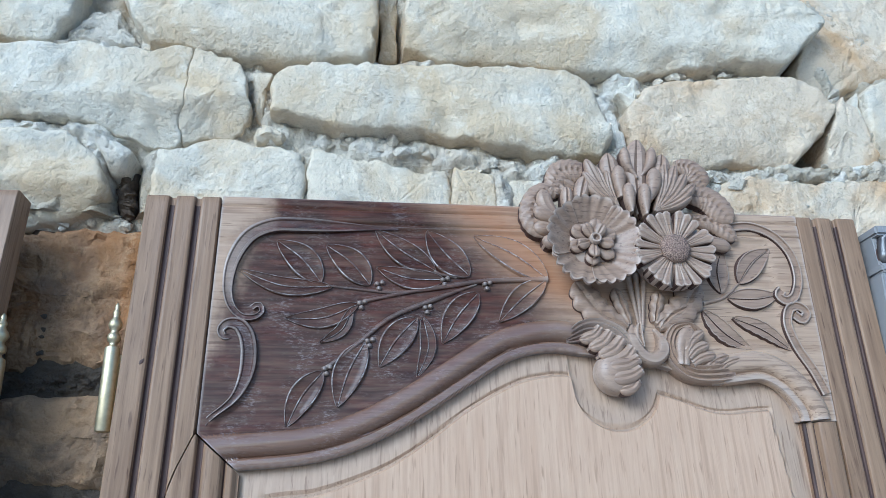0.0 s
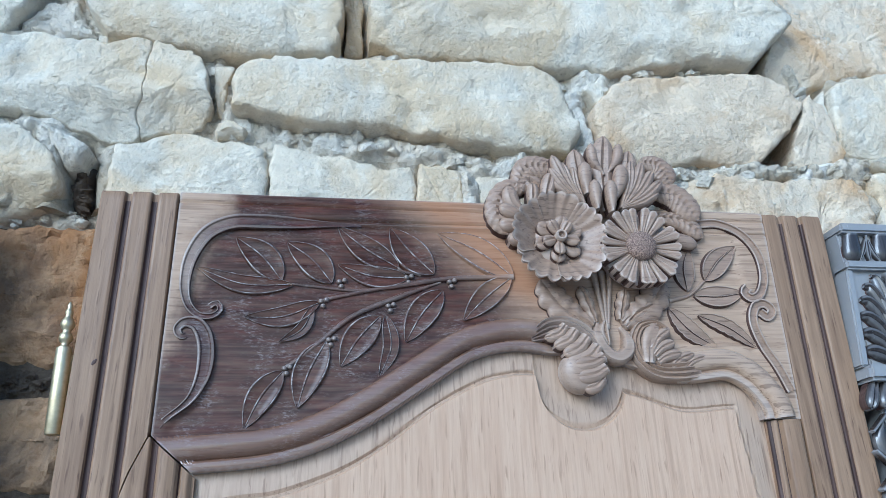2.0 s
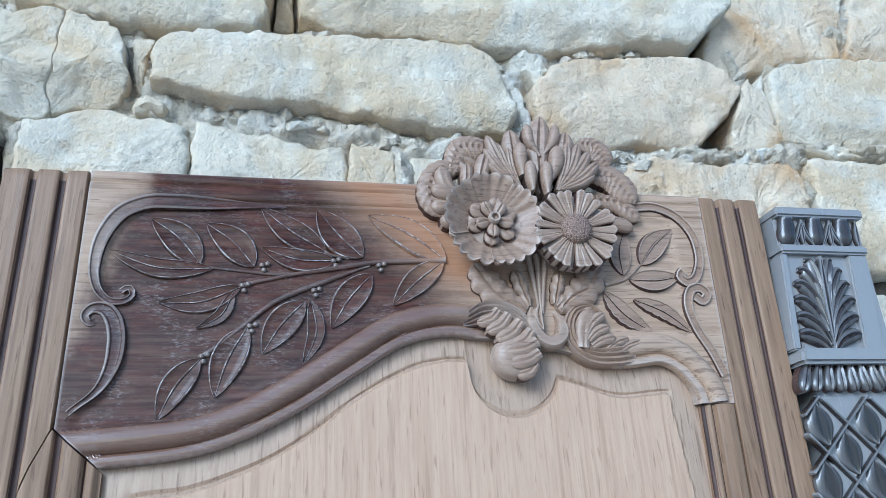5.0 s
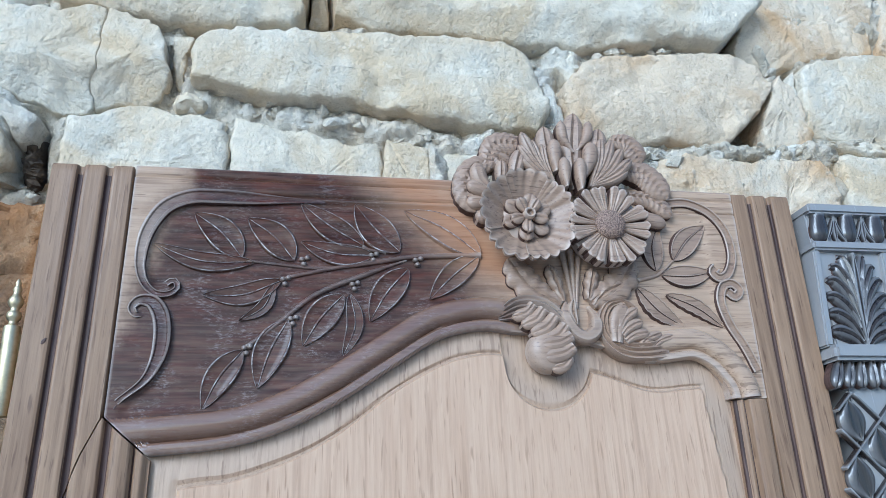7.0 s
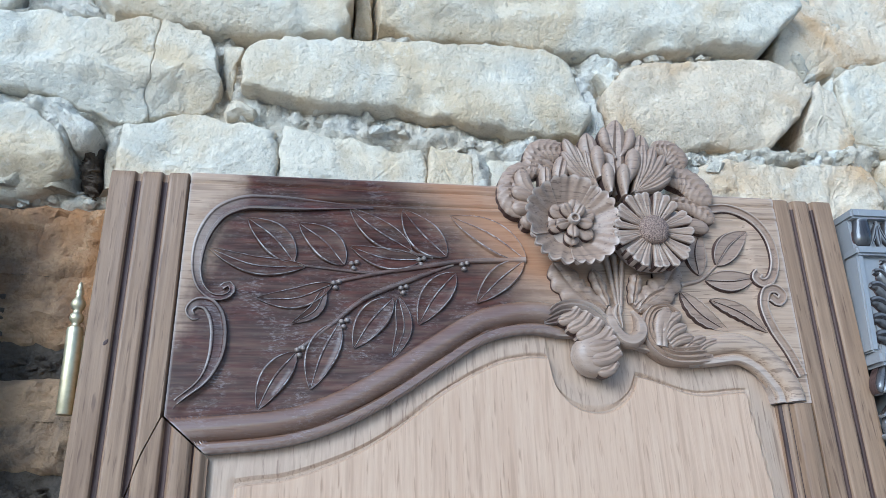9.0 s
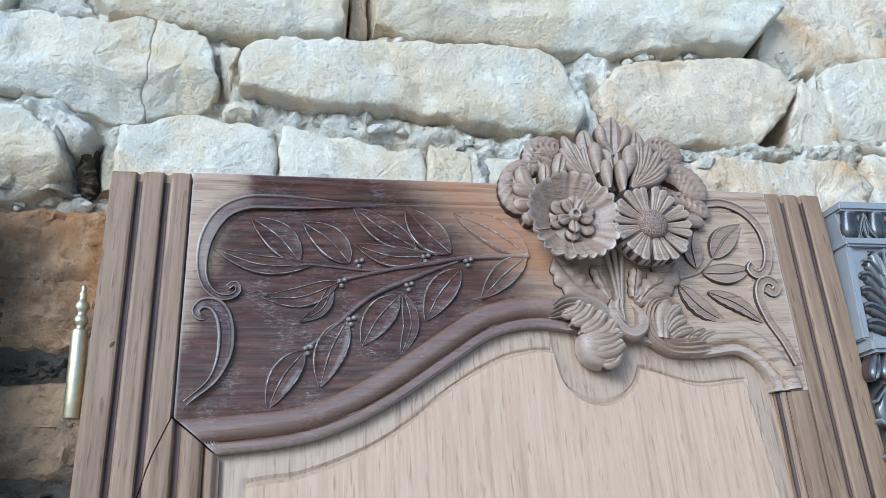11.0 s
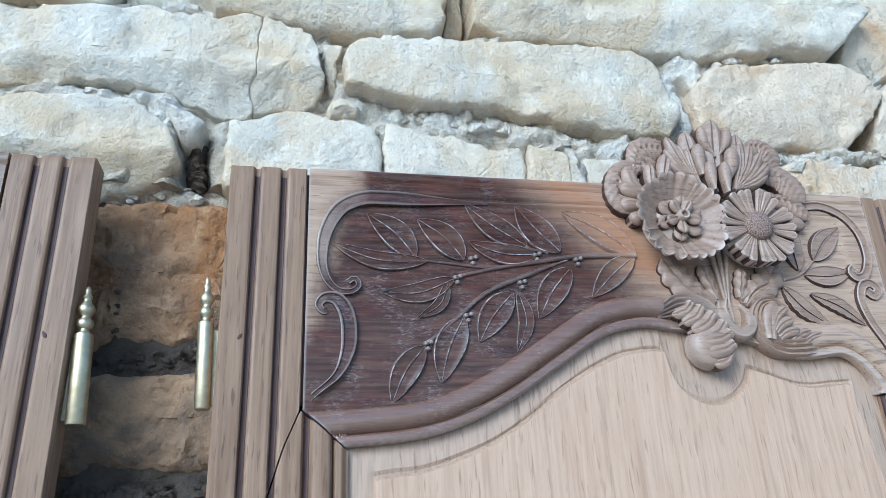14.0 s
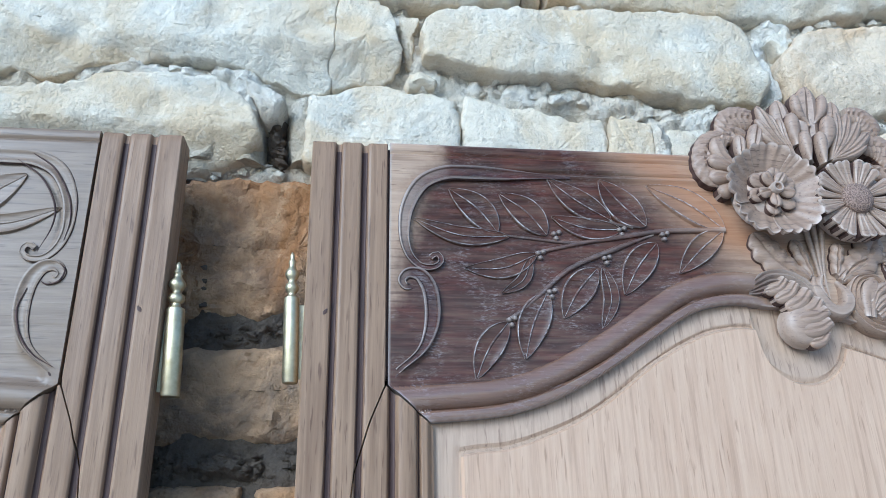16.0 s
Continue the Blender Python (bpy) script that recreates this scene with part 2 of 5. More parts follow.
def slab(name, X, Z, H, thick, mat, parent, label="", sharp=38, second=None):
    """A carved board: front relief H over a grid X, Z, with edges and a back thick metres behind the door's plane."""
    a, b = X.shape
    verts = [(X[i, j], YD - H[i, j], Z[i, j]) for i in range(a) for j in range(b)]
    ix = lambda i, j: i * b + j
    faces = [(ix(i, j), ix(i + 1, j), ix(i + 1, j + 1), ix(i, j + 1)) for i in range(a - 1) for j in range(b - 1)]
    ring = [(i, 0) for i in range(a)] + [(a - 1, j) for j in range(1, b)] + [(i, b - 1) for i in range(a - 2, -1, -1)] + [(0, j) for j in range(b - 2, 0, -1)]
    k0 = len(verts)
    verts += [(X[q], YD + thick, Z[q]) for q in ring]
    m = len(ring)
    for k in range(m):
        faces.append((ix(*ring[k]), k0 + k, k0 + (k + 1) % m, ix(*ring[(k + 1) % m])))
    faces.append(tuple(range(k0, k0 + m)))
    which = None if second is None else [int(second[i, j] and second[i + 1, j + 1]) for i in range(a - 1) for j in range(b - 1)] + [0] * (m + 1)
    return part(name, verts, faces, mat, parent, label, True, sharp, which)


def strip(path, half, profile, rise=None, n=40, base=0.0, ribs=0, rib=0.0, teeth=0, tooth=0.0, slant=0.3):
    """A relief ribbon along a path (x, z): half width half(u), cross-section profile [(v, h), ...]."""
    c = curve_through(path, n)
    t = np.gradient(c, axis=0)
    t /= np.linalg.norm(t, axis=1)[:, None] + 1e-12
    nrm = np.column_stack([-t[:, 1], t[:, 0]])
    verts, faces = [], []
    k = len(profile)
    for i in range(n):
        u = i / (n - 1)
        w = half(u) * (1 + (tooth * (abs(math.sin(math.pi * teeth * u)) - 0.5) if teeth else 0))
        g = 1.0 if rise is None else rise(u)
        for v, h in profile:
            q = c[i] + nrm[i] * v * w
            hh = h * g
            if ribs and h > 0:
                hh += rib * g * math.sin(2 * math.pi * ribs * (u - slant * abs(v) / 1.0)) * min(1, abs(v) * 3)
            verts.append((q[0], YD - base - hh, q[1]))
    for i in range(n - 1):
        for j in range(k - 1):
            faces.append((i * k + j, (i + 1) * k + j, (i + 1) * k + j + 1, i * k + j + 1))
    faces.append(tuple(range(k)))
    faces.append(tuple((n - 1) * k + j for j in range(k)))
    return verts, faces


def tube(path, radius, n=30, sides=9, base=0.0):
    """A half-sunk round stem along (x, z)."""
    prof = [(math.cos(a), math.sin(a)) for a in np.linspace(math.pi, 0, sides)]
    c = curve_through(path, n)
    t = np.gradient(c, axis=0)
    t /= np.linalg.norm(t, axis=1)[:, None] + 1e-12
    verts, faces = [], []
    for i in range(n):
        r = radius(i / (n - 1))
        for v, h in prof:
            verts.append((c[i, 0] - t[i, 1] * v * r, YD - base - h * r * 1.2, c[i, 1] + t[i, 0] * v * r))
    k = sides
    for i in range(n - 1):
        for j in range(k - 1):
            faces.append((i * k + j, (i + 1) * k + j, (i + 1) * k + j + 1, i * k + j + 1))
    faces += [tuple(range(k)), tuple((n - 1) * k + j for j in range(k))]
    return verts, faces


LEAF = [(-1.16, -0.3), (-1.06, 0.40), (-1, 0.95), (-0.94, 1.0), (-0.84, 0.72), (-0.45, 0.6), (-0.10, 0.5), (-0.035, 0.82), (0.035, 0.82), (0.10, 0.5), (0.45, 0.6), (0.84, 0.72), (0.94, 1.0), (1, 0.95), (1.06, 0.40), (1.16, -0.3)]
LOBE = [(-1.05, -1.0), (-1, 0.1), (-0.8, 0.62), (-0.5, 0.92), (-0.2, 0.9), (0, 0.72), (0.2, 0.9), (0.5, 0.92), (0.8, 0.62), (1, 0.1), (1.05, -1.0)]
FLUTE = [(-1.05, -1.0), (-1, 0.2), (-0.88, 0.8), (-0.66, 0.62), (-0.44, 0.98), (-0.2, 0.72), (0, 1.05), (0.2, 0.72), (0.44, 0.98), (0.66, 0.62), (0.88, 0.8), (1, 0.2), (1.05, -1.0)]
BEAD = [(-1, -0.3), (-0.97, 0.3), (-0.8, 0.75), (-0.5, 0.98), (0, 1.0), (0.5, 0.98), (0.8, 0.75), (0.97, 0.3), (1, -0.3)]
BAND = [(-1.1, -0.3), (-1, 0.8), (-0.82, 1.0), (-0.66, 0.95), (-0.5, 0.45), (0, 0.3), (0.5, 0.42), (0.66, 0.95), (0.82, 1.0), (1, 0.8), (1.1, -0.3)]


def almond(width, point=0.85):
    return lambda u: max(0.0006, 0.5 * width * math.sin(math.pi * min(1, max(0, u)) ** point) ** 0.75)


def blunt(width):
    """Half width of a lobe that widens from its root and ends round."""
    def half(u):
        if u < 0.78:
            return 0.5 * width * (0.34 + 0.66 * math.sin(math.pi / 2 * u / 0.78))
        return 0.5 * width * math.sqrt(max(0.004, 1 - ((u - 0.78) / 0.22) ** 2))
    return half


def leaf(base_pt, tip, width, bend, parent, mats, h=0.0042, base=0.0, label="", ribs=0, teeth=0, tooth=0.0, rib=0.0005, name="leaf", point=0.85, prof=LEAF):
    a, b = np.array(base_pt), np.array(tip)
    d = b - a
    mid = (a + b) / 2 + np.array([-d[1], d[0]]) * bend
    n = 26 if not (ribs or teeth) else 64
    v, f = strip([a, mid, b], blunt(width) if prof is LOBE and not ribs else almond(width, point), prof, lambda u: h * (0.55 + 0.45 * math.sin(math.pi * min(1, u * 1.1 + 0.05))) if u < 0.9 else h * 0.6, n, base, ribs, rib / max(h, 1e-6), teeth, tooth)
    which = None
    if isinstance(mats, (list, tuple)) and prof is LEAF:
        k = len(prof) - 1
        # a third material darkens rim walls and midrib sides: crevice shade as colour
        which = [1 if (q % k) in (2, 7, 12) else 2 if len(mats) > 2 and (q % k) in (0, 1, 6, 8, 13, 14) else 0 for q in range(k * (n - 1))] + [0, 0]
    return part(name, v, f, mats, parent, label, which=which)


def pillow(name, path, width, h, base, parent, mat, lift=0.0, crease=0.0, ribs=0, rib=0.0, root=0.35, teeth=0, tooth=0.0, label=""):
    """A rounded, full leaf lobe along (x, z): domed across, with an optional crease, cross ribs or a notched edge."""
    n, k = (26, 11) if not (ribs or teeth) else (12 * max(ribs, teeth), 13)
    us = np.sin(np.linspace(0, math.pi / 2, n)) if not (ribs or teeth) else np.linspace(0, 1, n)
    even = curve_through(path, 200)
    c = np.column_stack([np.interp(us, np.linspace(0, 1, 200), even[:, q]) for q in (0, 1)])
    t = np.gradient(c, axis=0)
    t /= np.linalg.norm(t, axis=1)[:, None] + 1e-12
    verts, faces = [], []
    vs = np.sin(np.linspace(-math.pi / 2, math.pi / 2, k))
    for i in range(n):
        u = us[i]
        w = 0.5 * width * (root + (1 - root) * math.sin(math.pi / 2 * min(1, u / 0.62)) if u < 0.62 else max(0.03, 1 - ((u - 0.62) / 0.38) ** 2.3) ** 0.5)
        if teeth:
            w *= 1 + tooth * (abs(math.sin(math.pi * teeth * u)) - 0.6)
        g = max(0.1, 1 - max(0.0, (u - 0.55) / 0.45) ** 2.5) ** 0.5
        row = [(v, (1 - v * v) ** 0.5 * g * h - crease * math.exp(-(v / 0.13) ** 2) * g) for v in vs]
        if ribs:
            row = [(v, z + rib * g * math.sin(2 * math.pi * ribs * (u - 0.12 * abs(v))) * (1 - 0.5 * abs(v))) for v, z in row]
        row = [(-1.0, -0.008)] + row + [(1.0, -0.008)]
        for v, z in row:
            verts.append((c[i, 0] - t[i, 1] * v * w, YD - base - lift * u - z, c[i, 1] + t[i, 0] * v * w))
    k += 2
    for i in range(n - 1):
        for j in range(k - 1):
            faces.append((i * k + j, (i + 1) * k + j, (i + 1) * k + j + 1, i * k + j + 1))
    faces += [tuple(range(k)), tuple((n - 1) * k + j for j in range(k))]
    # side walls dark: the shade between lobes is put into their colour
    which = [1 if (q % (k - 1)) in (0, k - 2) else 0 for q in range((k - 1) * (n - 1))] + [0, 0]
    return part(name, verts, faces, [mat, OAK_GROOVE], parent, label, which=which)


def lathe(name, x, y, rings, mat, parent, label="", sides=24, lean=0.0):
    verts = [(x + lean * (z - rings[0][1]) + r * math.cos(a), y + r * math.sin(a), z) for r, z in rings for a in np.linspace(0, 2 * math.pi, sides, endpoint=False)]
    faces = [(i * sides + j, i * sides + (j + 1) % sides, (i + 1) * sides + (j + 1) % sides, (i + 1) * sides + j) for i in range(len(rings) - 1) for j in range(sides)]
    faces += [tuple(range(sides)), tuple((len(rings) - 1) * sides + j for j in range(sides))]
    return part(name, verts, faces, mat, parent, label, True, 50)


def box(name, x0, x1, y0, y1, z0, z1, mat, parent=None, label="", bevel=0.0015):
    bm = bmesh.new()
    bmesh.ops.create_cube(bm, size=1.0, matrix=Matrix.Translation(((x0 + x1) / 2, (y0 + y1) / 2, (z0 + z1) / 2)) @ Matrix.Diagonal((x1 - x0, y1 - y0, z1 - z0, 1)))
    if bevel:
        bmesh.ops.bevel(bm, geom=list(bm.edges), offset=bevel, segments=2, affect="EDGES")
    v = [tuple(p.co) for p in bm.verts]
    bm.verts.index_update()
    f = [tuple(q.index for q in fc.verts) for fc in bm.faces]
    bm.free()
    return part(name, v, f, mat, parent, label)


# ---- the wall ----
wall = thing("wall_north", 0.05, 0.66, 0.0, "old rubble wall of pale limestone blocks in crumbling lime mortar", "wall", "", "structure")


def rubble(cx, cz, x, z, amp):
    return amp * (noise.noise(Vector((x * 28, z * 28, 3.1))) + 0.6 * noise.noise(Vector((x * 75, z * 75, 7.7))) + 0.35 * noise.noise(Vector((x * 190, z * 190, 1.3))))


def seam_distance(X, Z, seams):
    d = np.full(X.shape, 9.0)
    for x0, z0, x1, z1 in seams:
        ux, uz = x1 - x0, z1 - z0
        t = np.clip(((X - x0) * ux + (Z - z0) * uz) / (ux * ux + uz * uz), 0, 1)
        d = np.minimum(d, np.hypot(X - x0 - t * ux, Z - z0 - t * uz))
    return d


def sheet(name, x0, x1, z0, z1, step, y, amp, mat, label, depth=0.12, seams=(), pits=()):
    nx, nz = int((x1 - x0) / step) + 1, int((z1 - z0) / step) + 1
    X, Z = np.meshgrid(np.linspace(x0, x1, nx), np.linspace(z0, z1, nz), indexing="ij")
    H = np.array([[YD - y + rubble(0, 0, X[i, j], Z[i, j], amp) for j in range(nz)] for i in range(nx)])
    white = None
    if seams:
        lump = np.array([[noise.voronoi(Vector((X[i, j] * 110, Z[i, j] * 110, 2)))[0][0] for j in range(nz)] for i in range(nx)])
        wob = np.array([[noise.noise(Vector((X[i, j] * 30, Z[i, j] * 30, 6))) for j in range(nz)] for i in range(nx)])
        d = seam_distance(X, Z, seams) + 0.006 * wob
        H += (0.009 + 0.007 * (0.6 - lump)) * np.exp(-(np.maximum(d, 0) / 0.013) ** 2)
        white = d < 0.013
    if pits:
        H -= 0.045 * np.exp(-(seam_distance(X, Z, pits) / 0.011) ** 2)
    return slab(name, X, Z, H, y - YD + depth, [mat, CRUMB], wall, label, 60, white)


sheet("mortar_bed", -0.56, 0.72, 1.918, 2.24, 0.0028, 0.629, 0.011, MORTAR, "rough pale lime mortar bed, white where it has broken",
      seams=((-0.06, 2.001, 0.11, 1.977), (0.09, 1.974, 0.27, 1.976), (0.111, 1.982, 0.112, 1.93), (-0.40, 1.996, -0.27, 1.999), (-0.27, 1.995, -0.24, 1.95), (-0.32, 2.096, -0.21, 2.087), (-0.09, 2.080, 0.06, 2.088), (0.24, 2.075, 0.32, 2.090), (-0.125, 2.06, -0.105, 2.0), (0.224, 2.06, 0.233, 1.985), (0.29, 1.968, 0.40, 1.982), (0.47, 1.985, 0.66, 1.996)),
      pits=((-0.240, 1.972, -0.236, 1.926), (0.468, 2.045, 0.438, 1.992), (0.440, 2.112, 0.475, 2.085), (0.462, 2.150, 0.448, 2.112), (0.0, 2.15, 0.0, 2.11), (0.505, 2.09, 0.515, 2.085), (-0.315, 2.13, -0.30, 2.10)))
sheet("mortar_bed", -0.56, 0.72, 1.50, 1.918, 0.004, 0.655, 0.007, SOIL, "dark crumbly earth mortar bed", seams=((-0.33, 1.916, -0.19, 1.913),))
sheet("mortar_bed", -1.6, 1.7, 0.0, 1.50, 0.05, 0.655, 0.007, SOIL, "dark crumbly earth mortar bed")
sheet("mortar_bed", -1.6, 1.7, 2.24, 2.7, 0.05, 0.640, 0.007, MORTAR, "rough pale lime mortar bed")
sheet("mortar_bed", -1.6, -0.56, 1.50, 2.24, 0.05, 0.645, 0.007, MORTAR, "rough pale lime mortar bed")
sheet("mortar_bed", 0.72, 1.7, 1.50, 2.24, 0.05, 0.645, 0.007, MORTAR, "rough pale lime mortar bed")


def stone(outline, y, mat=LIME, bulge=0.012, rim=0.008, seed=0.0, rough=1.0, pitch=0.0042, tilt=0.0, under=(0.24, 0.45), name="stone", label="", parent=None):
    """A hewn block: rounded arrises, hollows and chips over an outline (x, z) of a few corners; y is its face."""
    p = np.array(outline, float)
    cen = p.mean(axis=0)
    # points along the edges with corners slightly eased
    ring = []
    m = len(p)
    for i in range(m):
        a, b = p[i], p[(i + 1) % m]
        k = max(2, int(np.linalg.norm(b - a) / pitch))
        for t in np.linspace(0, 1, k, endpoint=False):
            ring.append(a + (b - a) * t)
    ring = np.array(ring)
    for _ in range(1):
        ring = 0.5 * ring + 0.25 * (np.roll(ring, 1, axis=0) + np.roll(ring, -1, axis=0))
    n = len(ring)
    for i in range(n):
        q = Vector((ring[i, 0], ring[i, 1], seed * 0.13))
        ring[i] += [0.0034 * noise.noise(q * 38) + 0.0030 * noise.noise(q * 130), 0.0028 * noise.noise(q * 38 + Vector((5, 5, 5))) + 0.0028 * noise.noise(q * 130 + Vector((9, 2, 1)))]
    size = min(np.ptp(p[:, 0]), np.ptp(p[:, 1]))
    ease = min(rim * 0.75, 0.30 * size)
    low_edge = p[:, 1].min() + under[0] * np.ptp(p[:, 1])
    # each edge point runs in to the block's middle line
    lo, hi = p[:, 0].min() + 0.5 * size, p[:, 0].max() - 0.5 * size
    aim = np.column_stack([np.clip(ring[:, 0], lo, hi) if hi > lo else np.full(n, cen[0]), np.full(n, 0.5 * (p[:, 1].min() + p[:, 1].max()))])
    cen = np.array([cen[0], aim[0, 1]])
    out = ring - aim
    dist = np.linalg.norm(out, axis=1)
    # rings inward: distance from the edge, eased arris, then the face
    steps = [(-0.006, 0.062), (-0.003, 0.040), (0.0, 0.024), (0.0015, 0.0135), (0.004, 0.0075), (0.009, 0.0034), (0.014, 0.0014), (0.022, 0.0003)]
    verts, faces = [], []
    rings = []
    for inset, back in steps:
        f = np.clip(1 - inset * (ease / 0.020) / np.maximum(dist, 1e-6), 0.2, 2)
        rings.append((f, back * (ease / 0.020) if back < 0.03 else back))
    last = rings[-1][0]
    inner = max(4, int(size / 2 / (pitch * 1.3)))
    for q in range(1, inner):
        rings.append((last * (1 - q / (inner - 1)) if inner > 1 else last * 0, 0.0))
    for f, back in rings:
        for i in range(n):
            x, z = aim[i] + out[i] * f[i]
            r1 = noise.noise(Vector((x * 14 + seed, z * 18, seed)))
            r2 = noise.noise(Vector((x * 45, z * 60 + seed, seed * 2)))
            r3 = noise.noise(Vector((x * 130 + seed, z * 150, 5)))
            r4 = abs(noise.noise(Vector((x * 70, z * 90, seed + 9))))
            flat = 1.0 if back < 0.02 else 0.4
            r5 = noise.noise(Vector((x * 26 + 7, z * 34, seed + 3)))
            chip = max(0.0, r5 - 0.16) * 0.030
            d = bulge * r1 * 0.30 + rough * (0.0013 * r2 + 0.0017 * r3 - 0.0016 * r4 - chip * 0.35 + 0.0012 * noise.noise(Vector((x * 320, z * 320, seed))))
            # the lower part of the face is broken back
            d -= under[1] * max(0.0, low_edge - z + 0.010 * r1 + 0.005 * r2)
            e = 1.0 if back > 0 else 0.5
            x += rough * 0.0025 * e * noise.noise(Vector((x * 40, z * 40, seed + 20)))
            z += rough * 0.0025 * e * noise.noise(Vector((x * 40, z * 40, seed + 40)))
            verts.append((x, y + back - flat * d + tilt * (z - cen[1]), z))
    k = len(rings)
    for q in range(k - 1):
        for i in range(n):
            j = (i + 1) % n
            faces.append((q * n + i, q * n + j, (q + 1) * n + j, (q + 1) * n + i))
    faces.append(tuple(range(n)))
    return part(name, verts, faces, mat, wall if parent is None else parent, label, True, 42, None, 0.0007)


# upper course
stone([(-0.47, 2.085), (-0.362, 2.090), (-0.320, 2.088), (-0.302, 2.119), (-0.285, 2.20), (-0.47, 2.20)], 0.600, seed=1)
stone([(-0.275, 2.20), (-0.258, 2.137), (-0.229, 2.090), (-0.129, 2.079), (-0.096, 2.077), (-0.022, 2.088), (-0.010, 2.099), (-0.013, 2.20)], 0.596, seed=2)
stone([(-0.008, 2.20), (-0.006, 2.099), (0.009, 2.099), (0.012, 2.20)], 0.622, seed=3)
stone([(0.017, 2.23), (0.017, 2.100), (0.053, 2.089), (0.122, 2.090), (0.211, 2.087), (0.271, 2.087), (0.367, 2.106), (0.425, 2.106), (0.455, 2.135), (0.481, 2.164), (0.462, 2.187), (0.40, 2.23)], 0.594, seed=4)
stone([(0.478, 2.22), (0.452, 2.108), (0.481, 2.086), (0.547, 2.110), (0.622, 2.121), (0.640, 2.173), (0.66, 2.24)], 0.622, TAN, seed=5)
stone([(0.672, 2.24), (0.648, 2.173), (0.629, 2.120), (0.675, 2.112), (0.80, 2.12), (0.80, 2.24)], 0.618, TAN, seed=6)
# middle course
stone([(-0.56, 2.07), (-0.36, 2.076), (-0.291, 2.083), (-0.228, 2.074), (-0.198, 2.083), (-0.187, 2.081), (-0.189, 2.045), (-0.193, 1.9885), (-0.221, 1.985), (-0.257, 1.998), (-0.293, 2.008), (-0.384, 2.001), (-0.436, 1.987), (-0.464, 1.995), (-0.56, 1.99)], 0.602, seed=7, rim=0.0028, under=(0.38, 0.7))
stone([(-0.1872, 2.081), (-0.147, 2.078), (-0.133, 2.052), (-0.128, 2.020), (-0.142, 1.997), (-0.1932, 1.9885), (-0.1892, 2.045)], 0.6025, seed=7, rim=0.0028, under=(0.38, 0.7))
stone([(-0.112, 2.016), (-0.110, 2.036), (-0.101, 2.063), (-0.069, 2.074), (0.042, 2.078), (0.181, 2.084), (0.207, 2.064), (0.226, 2.008), (0.214, 1.986), (0.145, 1.989), (0.052, 2.000), (-0.044, 2.004)], 0.600, seed=8, rim=0.008)
stone([(0.242, 2.040), (0.265, 2.070), (0.301, 2.083), (0.358, 2.090), (0.442, 2.096), (0.477, 2.058), (0.430, 2.002), (0.404, 1.983), (0.339, 1.986), (0.296, 1.975), (0.246, 1.990), (0.240, 2.009)], 0.606, TAN, seed=9, rim=0.008)
stone([(0.480, 2.064), (0.457, 2.014), (0.448, 1.986), (0.510, 1.986), (0.511, 2.040), (0.495, 2.080)], 0.613, TAN, seed=10, rim=0.005)
stone([(0.516, 2.086), (0.534, 2.100), (0.620, 2.115), (0.72, 2.112), (0.72, 2.006), (0.572, 2.004), (0.510, 2.004), (0.512, 2.048)], 0.612, seed=11)
# lower course, half behind the doors
stone([(-0.56, 1.985), (-0.465, 1.972), (-0.400, 1.981), (-0.388, 1.992), (-0.290, 1.995), (-0.264, 1.972), (-0.248, 1.940), (-0.265, 1.915), (-0.31, 1.904), (-0.56, 1.904)], 0.612, seed=12, rim=0.008, under=(0.42, 0.8))
stone([(-0.270, 1.996), (-0.246, 1.987), (-0.228, 1.972), (-0.234, 1.960), (-0.245, 1.950), (-0.257, 1.966)], 0.614, CRUMB, seed=13, rough=1.3)
stone([(-0.215, 1.955), (-0.211, 1.980), (-0.152, 1.995), (-0.111, 1.990), (-0.078, 1.986), (-0.072, 1.955), (-0.076, 1.88), (-0.180, 1.88), (-0.194, 1.908), (-0.210, 1.914)], 0.617, seed=14, rim=0.012)
stone([(-0.072, 1.986), (-0.044, 1.985), (0.041, 1.968), (0.060, 1.972), (0.064, 1.93), (0.064, 1.88), (-0.074, 1.88)], 0.619, seed=15, rim=0.010)
stone([(0.064, 1.972), (0.104, 1.966), (0.108, 1.93), (0.108, 1.88), (0.066, 1.88)], 0.616, LIME, seed=16, rim=0.008)
stone([(0.118, 1.965), (0.180, 1.972), (0.240, 1.972), (0.296, 1.962), (0.30, 1.88), (0.120, 1.88)], 0.622, seed=17)
stone([(0.308, 1.962), (0.340, 1.972), (0.387, 1.976), (0.430, 1.972), (0.520, 1.984), (0.532, 1.93), (0.50, 1.85), (0.310, 1.85)], 0.618, TAN, seed=18, rough=1.5)
stone([(0.538, 1.985), (0.626, 1.984), (0.72, 1.984), (0.72, 1.86), (0.53, 1.86)], 0.616, seed=19)
# ochre blocks between the two doors, and on behind them
stone([(-0.36, 1.905), (-0.255, 1.908), (-0.15, 1.905), (-0.15, 1.786), (-0.21, 1.786), (-0.25, 1.776), (-0.36, 1.778)], 0.642, OCHRE, seed=21, bulge=0.034, rim=0.016, rough=2.2)
stone([(-0.37, 1.752), (-0.296, 1.754), (-0.213, 1.764), (-0.14, 1.764), (-0.14, 1.683), (-0.37, 1.681)], 0.643, OCHRE, seed=22, bulge=0.028, rim=0.014, rough=2.0)
stone([(-0.37, 1.652), (-0.245, 1.652), (-0.242, 1.56), (-0.37, 1.56)], 0.646, OCHRE, seed=23, rim=0.012)
stone([(-0.236, 1.651), (-0.13, 1.652), (-0.13, 1.56), (-0.234, 1.56)], 0.646, OCHRE, seed=24, rim=0.012)
